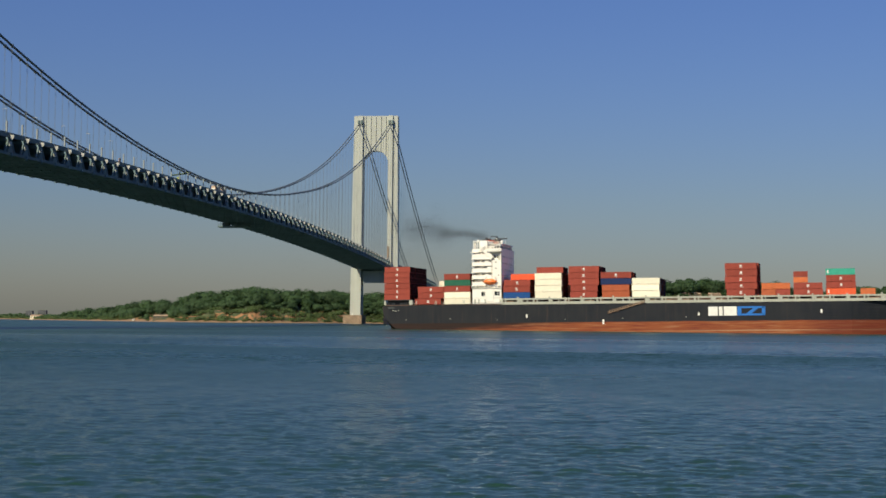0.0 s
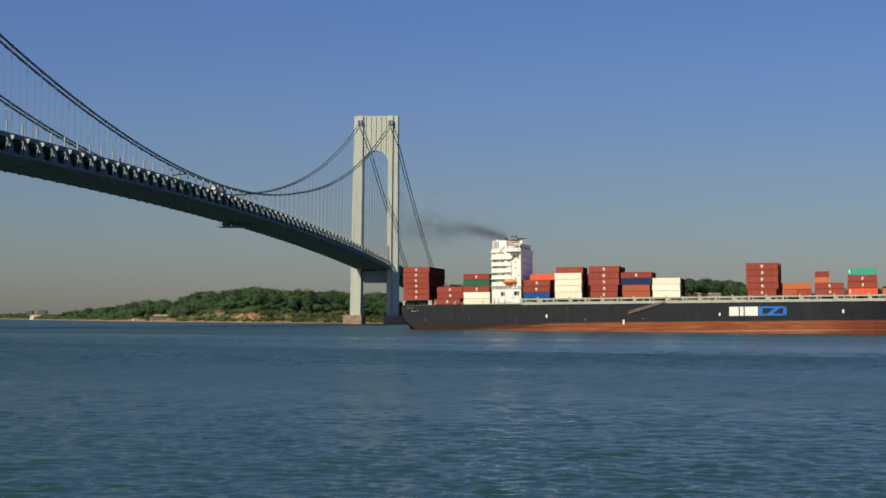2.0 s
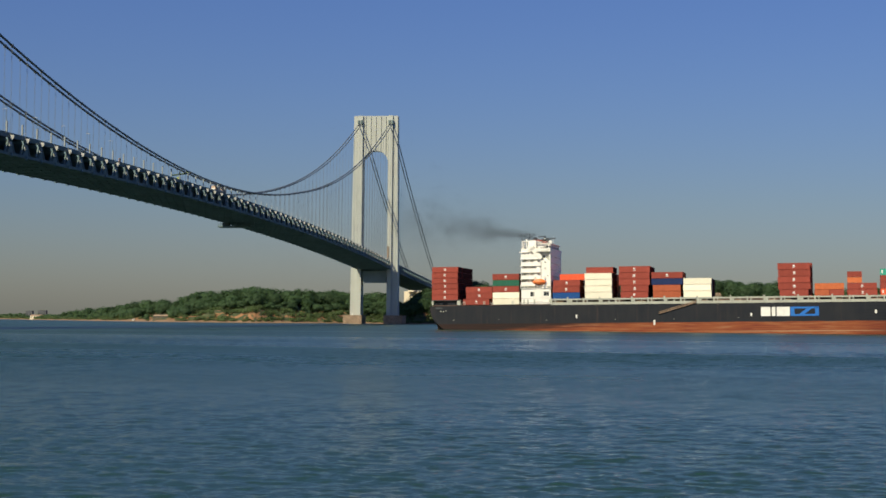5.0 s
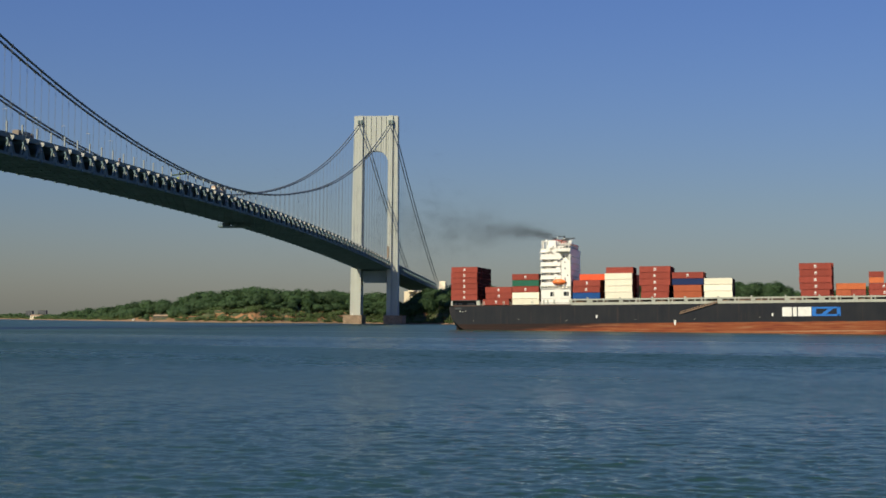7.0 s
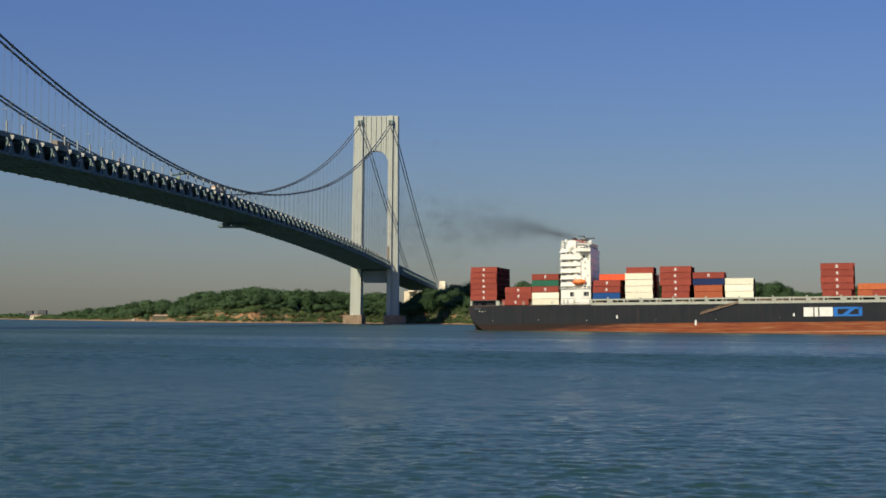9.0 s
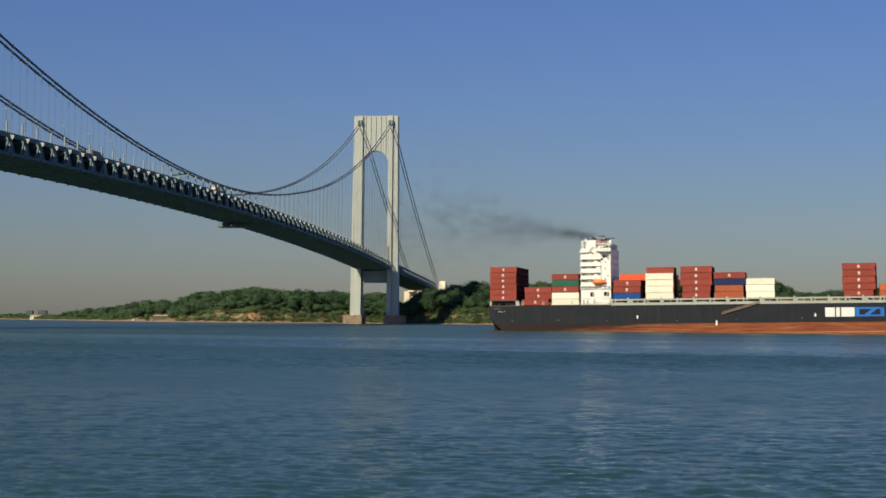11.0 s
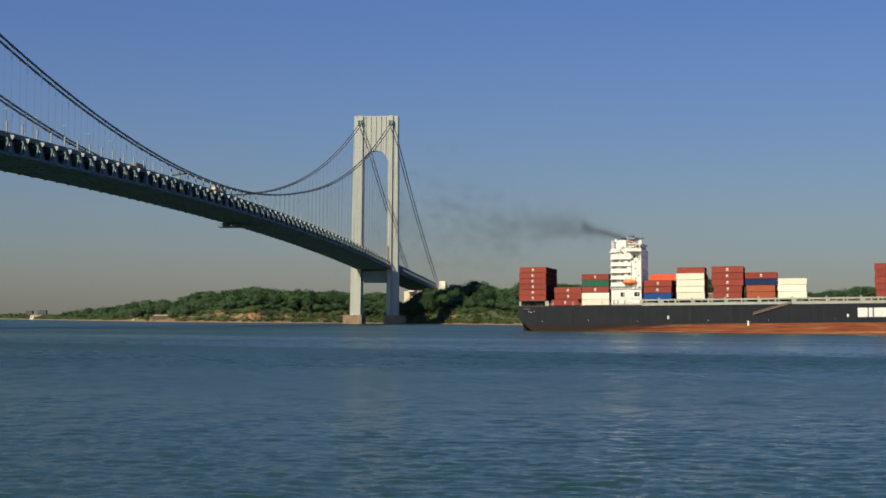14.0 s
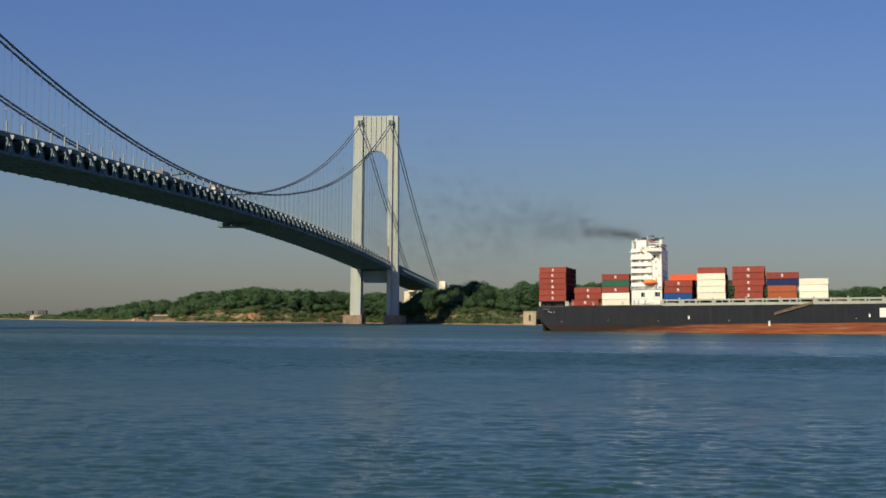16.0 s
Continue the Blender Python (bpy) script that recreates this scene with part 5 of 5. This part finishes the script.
    part("flight", Mesh().beam((17.3, -15.4, 34.2), (21.9, -15.4, 29.4), 1.2, 1.7), white_paint, trunk)
    part("handrail", Mesh().beam((17.9, -16.05, 35.0), (22.4, -16.05, 30.3), 0.1), white_paint, trunk)
    # navigating bridge with its wings
    wing = part("bridge_wing", Mesh().box(19.6, 26.3, -16.6, 16.6, 32.5, 32.9), white_paint, ship, "bridge deck running out to the ship's side")
    part("wing_bulwark", Mesh().box(19.6, 25.0, -16.66, -16.55, 32.9, 34.0).box(26.2, 26.32, -16.6, 16.6, 32.9, 34.0).box(19.6, 19.7, -16.6, -13.5, 32.9, 34.0), white_paint, wing)
    for x in (20.4, 22.2, 24.0, 25.9):
        part("wing_brace", Mesh().beam((x, -16.4, 32.5), (x, -14.0, 30.0), 0.22, 0.22, (1, 0, 0)), white_paint, wing)
    for x0, x1 in ((24.9, 25.9), (26.1, 25.2)):
        part("wing_strut", Mesh().beam((x0, -16.5, 32.9), (x1, -16.5, 35.4), 0.25, 0.25), white_paint, wing)
    wheel = part("wheelhouse", Mesh().box(19.4, 25.8, -12.4, 12.4, 32.9, 36.0), white_paint, ship)
    part("window_band", Mesh().box(21.0, 25.86, -12.45, 12.45, 34.0, 35.1), glass, wheel, "dark bridge windows")
    for y in np.arange(-12.0, 12.5, 1.5):
        part("mullion", Mesh().box(25.8, 25.95, y - 0.12, y + 0.12, 34.0, 35.1), white_paint, wheel)
    for x in (22.2, 23.5, 24.8):
        part("mullion", Mesh().box(x - 0.12, x + 0.12, -12.52, -12.4, 34.0, 35.1), white_paint, wheel)
    part("roof", Mesh().box(19.0, 26.4, -13.2, 13.2, 36.0, 36.3), white_paint, wheel)
    part("wing_cab", Mesh().box(24.3, 26.1, -16.3, -14.2, 32.9, 34.1).box(24.2, 26.2, -16.4, -14.1, 35.2, 35.5), white_paint, house)
    part("wing_window", Mesh().box(24.4, 26.0, -16.2, -14.3, 34.1, 35.2), glass, house)
    part("wing_table", Mesh().box(20.2, 23.2, -16.2, -15.0, 34.4, 35.0).box(20.4, 20.7, -15.9, -15.3, 32.9, 34.4), white_paint, house)
    # after upper house, its lattice canopy, and the funnel casing
    part("upper_house", Mesh().box(15.8, 19.4, -14.4, 14.4, 32.4, 37.7), white_paint, house)
    canopy = Mesh().box(12.9, 15.8, -14.8, -9.0, 37.2, 37.5)
    for x, y in ((12.9, -14.8), (14.9, -14.8), (12.9, -12.0), (12.9, -9.3)):
        canopy.box(x, x + 0.3, y, y + 0.3, 32.4, 37.2)
    part("canopy", canopy, white_paint, house)
    part("after_screen", Mesh().box(12.5, 15.8, -15.0, -14.85, 32.4, 33.9).box(13.0, 13.9, -14.2, -13.2, 32.4, 36.2), white_paint, house)
    part("after_shelf", Mesh().box(11.8, 15.8, -15.6, -9.0, 32.2, 32.5), white_paint, house)
    for z in (35.1, 36.1):
        part("shelf_rail", Mesh().beam((12.9, -14.8, z), (15.8, -14.8, z), 0.1), white_paint, house)
    fun = part("funnel", Mesh().hexa([(13.4, -5, 32.4), (19.0, -5, 32.4), (19.0, 5, 32.4), (13.4, 5, 32.4)], [(14.2, -4.2, 37.9), (18.6, -4.2, 37.9), (18.6, 4.2, 37.9), (14.2, 4.2, 37.9)]), white_paint, ship, "white funnel casing with dark exhaust pipes")
    part("funnel_cap", Mesh().box(16.0, 20.4, -3.2, 3.2, 37.8, 38.5), box_paint["brown"], fun, "red-brown funnel cap")
    for x, y in ((16.8, -1.6), (16.8, 0.6), (17.8, -0.6), (17.8, 1.6)):
        part("exhaust_pipe", Mesh().tube([(x, y, 38.3), (x - 0.1, y, 39.0), (x - 0.6, y, 39.6)], 0.42, 10), dark_steel, fun)
    part("ventilator", Mesh().tube([(14.6, -11.0, 37.5), (14.6, -11.0, 38.0), (14.2, -11.0, 38.3)], 0.4, 10), white_paint, house)
    rail = Mesh()
    for x in np.arange(19.4, 26.4, 0.9):
        rail.beam((x, -13.0, 36.3), (x, -13.0, 37.3), 0.08, 0.08, (1, 0, 0))
    for z in (36.8, 37.3):
        rail.beam((19.2, -13.0, z), (26.3, -13.0, z), 0.08)
    part("railing", rail, white_paint, house)
    # mast and aerials
    mast = part("mast", Mesh().tube([(21.2, 0, 36.2), (21.2, 0, 40.6)], [0.7, 0.35], 8), dark_steel, ship, "dark signal mast with radar scanners")
    part("yard", Mesh().beam((21.2, -5.5, 39.0), (21.2, 5.5, 39.0), 0.3), dark_steel, mast)
    part("platform", Mesh().box(19.8, 23.4, -2.6, 2.6, 38.3, 38.8), dark_steel, mast)
    part("machinery_box", Mesh().box(20.0, 22.3, -2.4, 2.4, 36.4, 38.0), box_paint["brown"], mast, "rust-brown box at the mast's foot")
    part("radar_scanner", Mesh().box(21.0, 26.2, -0.5, -0.1, 39.0, 39.5), dark_steel, mast)
    part("radar_scanner", Mesh().box(18.8, 21.6, -3.4, -2.9, 39.9, 40.3), dark_steel, mast)
    for x, y in ((19.8, -1.8), (22.8, -1.8), (22.8, 1.8)):
        part("mast_leg", Mesh().beam((x, y, 36.3), (21.2, 0, 39.6), 0.25), dark_steel, mast)
    part("search_light", Mesh().box(20.8, 21.8, -3.0, -2.2, 38.8, 39.3), pale_steel, mast)
    angles = np.linspace(-1.4, 1.5, 7)
    dome = Mesh().tube([(25.4, -9.5, 37.2 + 0.7 * math.sin(t)) for t in angles], [0.7 * math.cos(t) + 0.05 for t in angles], 10)
    dome.tube([(25.4, -9.5, 36.3), (25.4, -9.5, 36.7)], 0.25, 8)
    part("satellite_dome", dome, white_paint, ship, "round white satellite dome", smooth=True)
    for x, y, top in ((24.0, 6.0, 40.2), (19.5, -10.0, 39.8), (26.2, -15.5, 37.6)):
        part("whip_aerial", Mesh().tube([(x, y, 36.0 if y > -15 else 35.4), (x, y, top)], 0.06, 5), white_paint, ship)
    return house


make_deckhouse()


def make_lifeboat():
    m = Mesh()
    xs = np.linspace(-3.3, 3.3, 13)
    prof = [(x + 21.0, -16.0, 18.75) for x in xs]
    m.tube(prof, [max(0.05, 1.35 * (1 - abs(x / 3.35) ** 2.6)) for x in xs], 12)
    boat = part("lifeboat", m, lifeboat_orange, ship, "orange enclosed lifeboat in its davit", smooth=True)
    part("canopy", Mesh().hexa([(19.2, -16.9, 19.3), (22.4, -16.9, 19.3), (22.4, -15.1, 19.3), (19.2, -15.1, 19.3)], [(19.7, -16.5, 20.1), (21.9, -16.5, 20.1), (21.9, -15.5, 20.1), (19.7, -15.5, 20.1)]), lifeboat_orange, boat)
    part("rubbing_strake", Mesh().beam((18.3, -17.3, 18.6), (23.7, -17.3, 18.6), 0.15, 0.2), lifeboat_orange, boat)
    for x in (18.9, 23.3):
        part("davit", Mesh().beam((x, -15.4, 15.6), (x, -16.2, 21.4), 0.4, 0.5, (1, 0, 0)).beam((x, -15.4, 16.4), (x, -17.2, 17.2), 0.35, 0.4, (1, 0, 0)), white_paint, ship, "white lifeboat davit")


make_lifeboat()


def make_deck_fittings():
    part("weather_deck", Mesh().box(-28.5, 190, -15.6, 15.6, 8.2, 8.7), deck_green, ship)
    # dark colour on the coaming supplies the shade seen between the side frames
    part("hatch_coaming", Mesh().box(27, 205, -13.6, 13.6, 8.7, 10.95), deck_green, ship, "long dark hatch coaming")
    # lashing frames and bulwark panels along the side, one unit to each half bay
    unit, r = 7.22, random.Random(11)
    for k in range(25):
        x = 26.2 + k * unit
        end = x + unit - 0.06
        f = part("lashing_frame", Mesh().box(x + 0.7, end, -16.05, -15.5, 10.35, 11.0).box(x + 0.7, end, -16.05, -15.75, 8.2, 9.4), cream, ship)
        part("post", Mesh().box(x, x + 0.68, -16.1, -15.3, 8.2, 11.7 if k % 2 else 11.2), cream, f)
        if k % 2 == 0:
            part("post", Mesh().box(x + 1.7, x + 2.15, -16.1, -15.4, 8.2, 11.2), cream, f)
        else:
            part("bulwark_panel", Mesh().box(x + 0.7, x + r.uniform(1.6, 2.6), -16.0, -15.86, 9.45, 10.3), cream, f)
        if k % 2:
            part("inner_post", Mesh().box(x + 4.4, x + 4.6 + r.uniform(0, 0.4), -15.95, -15.6, 9.4, 10.3), cream, f)
        if r.random() < 0.5:
            part("pipe_run", Mesh().box(x + 2.4, x + r.uniform(4, 6.5), -15.5, -15.2, 9.2, 9.75), ladder_tan, f)
    # stern posts and rails under the aftermost stack
    for px, w in ((-29.2, 0.8), (-17.3, 1.6)):
        part("stern_post", Mesh().box(px, px + w, -15.9, -15.2, 8.65, 11.0), cream, ship)
    # dark box added under the stack to fill the gap with shade
    part("stern_gap_fill", Mesh().box(-28.2, -16.4, -13.4, 13.4, 8.7, 10.75), dark_steel, ship)
    part("stern_platform", Mesh().box(-29.3, -15.8, -16.0, 16.0, 10.75, 11.03), dark_steel, ship)
    for px in (-28.0, -25.5, -21.5, -19.5):
        part("mooring_bitts", Mesh().tube([(px, -14.8, 8.7), (px, -14.8, 9.7)], 0.3, 8).tube([(px + 0.9, -14.8, 8.7), (px + 0.9, -14.8, 9.7)], 0.3, 8), dark_steel, ship)
    railing = Mesh()
    for px in np.arange(-15.5, 11.5, 1.6):
        railing.beam((px, -15.9, 8.65), (px, -15.9, 9.75), 0.09, 0.09, (1, 0, 0))
    for z in (9.2, 9.75):
        railing.beam((-15.5, -15.9, z), (11.5, -15.9, z), 0.09)
    part("railing", railing, cream, ship)
    for px in (-14.4, -5.0, 8.2):
        part("vent_post", Mesh().box(px, px + 0.9, -16.0, -15.3, 8.65, 10.4), cream, ship)
    # folded accommodation ladder on the side
    lad = part("accommodation_ladder", Mesh().beam((74.6, -16.45, 3.9), (91.0, -16.45, 8.7), 0.25, 0.35).beam((74.6, -16.45, 4.7), (91.0, -16.45, 9.5), 0.18, 0.18), ladder_tan, ship, "tan gangway ladder slung along the side")
    for j in range(14):
        px = 75.2 + j * 1.2
        pz = 3.9 + (px - 74.6) * 4.8 / 16.4
        part("step", Mesh().box(px, px + 0.3, -16.7, -16.2, pz, pz + 0.75), ladder_tan, lad)
    # marks on the side
    def mark(name, x0, x1, z0, z1, mat=None, label=""):
        part(name, Mesh().box(x0, x1, -16.14, -16.04, z0, z1), mat or logo_white, hull, label)
    mark("draught_mark", 72.1, 72.9, -1.0, 1.1)
    mark("hull_mark", 37.4, 38.1, 2.2, 3.7)
    mark("hull_mark", 114.4, 115.1, 2.5, 3.8)
    mark("hull_mark", 166.9, 167.7, 3.2, 4.7)
    for px in (-19, 2, 24, 55, 81, 109):
        mark("hull_mark", px, px + 0.42, 1.6 + 0.3 * math.sin(px), 1.8 + 0.3 * math.sin(px), cream)
    for px in (-27.4, -22.0):
        part("mooring_port", Mesh().box(px, px + 3.2, -15.95, -15.3, 6.8, 7.7), dark_steel, hull)
    for px, lift_ in ((-25.2, 0.1), (-24.0, -0.1), (-22.6, 0.1), (-21.4, 0.15), (-20.2, 0.0), (-19.0, 0.1)):
        part("name_bar", Mesh().box(px, px + 0.6, -16.05, -15.55, 5.7 + lift_, 6.15 + lift_), cream, hull)
    for x0, x1 in ((118.9, 123.0), (123.5, 125.1), (125.6, 131.2)):
        mark("emblem_block", x0, x1, 2.35, 6.35, logo_white, "plain white block of the owner's emblem")
    for x0, x1, z0, z1 in ((131.5, 133.2, 2.35, 6.35), (133.2, 143.2, 5.55, 6.35), (133.2, 143.2, 2.35, 3.15), (142.0, 143.5, 2.35, 6.35)):
        mark("emblem_bar", x0, x1, z0, z1, logo_blue, "plain blue bar of the owner's emblem")
    part("emblem_bar", Mesh().hexa([(135.2, -16.14, 3.1), (137.4, -16.14, 3.1), (137.4, -16.04, 3.1), (135.2, -16.04, 3.1)], [(138.4, -16.14, 5.6), (140.6, -16.14, 5.6), (140.6, -16.04, 5.6), (138.4, -16.04, 5.6)]), logo_blue, hull, "slanted blue bar of the owner's emblem")


make_deck_fittings()

# ---- exhaust smoke: soot specks in drifting clots that spread apart ----
soot = material("soot", (0.05, 0.047, 0.045), 1.0, vary=0.1, specular=0.0)


def soot_clot(seed, count, sx, sy, sz, size):
    r = np.random.default_rng(seed)
    c = r.normal(0, 1, (count, 3)) * np.array([sx, sy, sz])
    a = r.normal(0, 1, (count, 3, 3)) * size
    V = (c[:, None, :] + a).reshape(-1, 3)
    me = bpy.data.meshes.new("puff")
    me.from_pydata([tuple(v) for v in V], [], [(3 * i, 3 * i + 1, 3 * i + 2) for i in range(count)])
    me.materials.append(soot)
    return me


smoke = thing("exhaust_smoke", None, None, "thin dark exhaust smoke trailing from the ship's funnel", "smoke")
puffs = []


def make_smoke():
    core = [soot_clot(20 + k, 210, 1.6 + 0.3 * (k % 3), 1.2, 1.1 + 0.15 * (k % 2), 0.049) for k in range(6)]
    jet = [soot_clot(30 + k, 90, 1.1, 0.7, 0.65, 0.036) for k in range(4)]
    cloud = [soot_clot(40 + k, 480, 3.8 + 0.4 * (k % 3), 3.0, 3.0 + 0.3 * (k % 2), 0.029) for k in range(6)]
    r = random.Random(5)
    born = -18.0
    while born < 15.9:
        pulse = 0.5 + 0.5 * math.cos(2 * math.pi * (born - 10.2) / 4.8)
        many, dense = (20, 15) if pulse > 0.45 else (14, 11)
        for k in range(many):
            inner = k < dense
            if born < -7 and inner or born < -8 and k % 2 or born < -13 and k % 3:
                continue
            ob = part("puff", r.choice(jet if k < 4 else core if inner else cloud), None, smoke)
            away = Vector((r.gauss(0, 1.0), r.gauss(0, 0.8), r.gauss(0, 1.05))) * ((0.46 + 0.35 * pulse) if inner else 0.95)
            puffs.append((ob, born + r.uniform(0, 0.3), away, born * 1.1 + r.uniform(-0.5, 0.5)))
        born += 0.3


make_smoke()
MOUTH = Vector((16.2, 0, 39.6))
HOLD = Vector((18.6, 0, 24.0))


def puff_place(born, away, turn, t):
    """Inside the uptake until it is born, then left behind in the air, rising and spreading."""
    if t < born - 0.35:
        return ship_pose(t).to_3x3() @ HOLD + ship_pose(t).translation
    if t < born:
        u = (t - born + 0.35) / 0.35
        return ship_pose(t).to_3x3() @ HOLD.lerp(MOUTH, u) + ship_pose(t).translation
    age = t - born
    start = ship_pose(born).to_3x3() @ MOUTH + ship_pose(born).translation
    spread = 0.05 + 1.15 * age * (age + 0.3) / (age + 1.5)
    return start + Vector((-5.5 * (1 - math.exp(-age / 1.4)) - 0.35 * age, 0.1 * age, 3.4 * (1 - math.exp(-age / 1.5)) + 0.22 * age + 1.3 * math.sin(age * 0.7 + turn) * min(age / 4, 1))) + away * spread


def motions():
    """What moves: the ship with all that stands on it, its smoke, the lorry on the bridge, and the wave field."""
    times = (0.0, 0.25, 0.5, 1.0, 2.0, 4.0, 6.0, 8.0, 10.0, 12.0, 14.0, 15.0, 15.5, 15.75, 16.0)
    for ob, local in aboard:
        walk(ob, [(t, ship_pose(t, local)) for t in times])
    for ob, born, away, turn in puffs:
        own = sorted({*times, *(t for t in (born - 0.35, born, born + 0.4, born + 0.9, born + 1.6, born + 2.8, born + 5) if 0 < t < 16)})
        walk(ob, [(t, Matrix.Translation(puff_place(born, away, turn, t)) @ pose(0, 0, 0, 0, 5 * math.sin(turn), 6 * t * math.sin(turn))) for t in own])
    walk(lorry, [(t, lorry_pose(t)) for t in (0.0, 0.25, 0.5, *range(1, 16), 15.5, 15.75, 16.0)])
    walk(water, [(t, pose(-0.12 * t, -0.75 * t, 0)) for t in times])


motions()
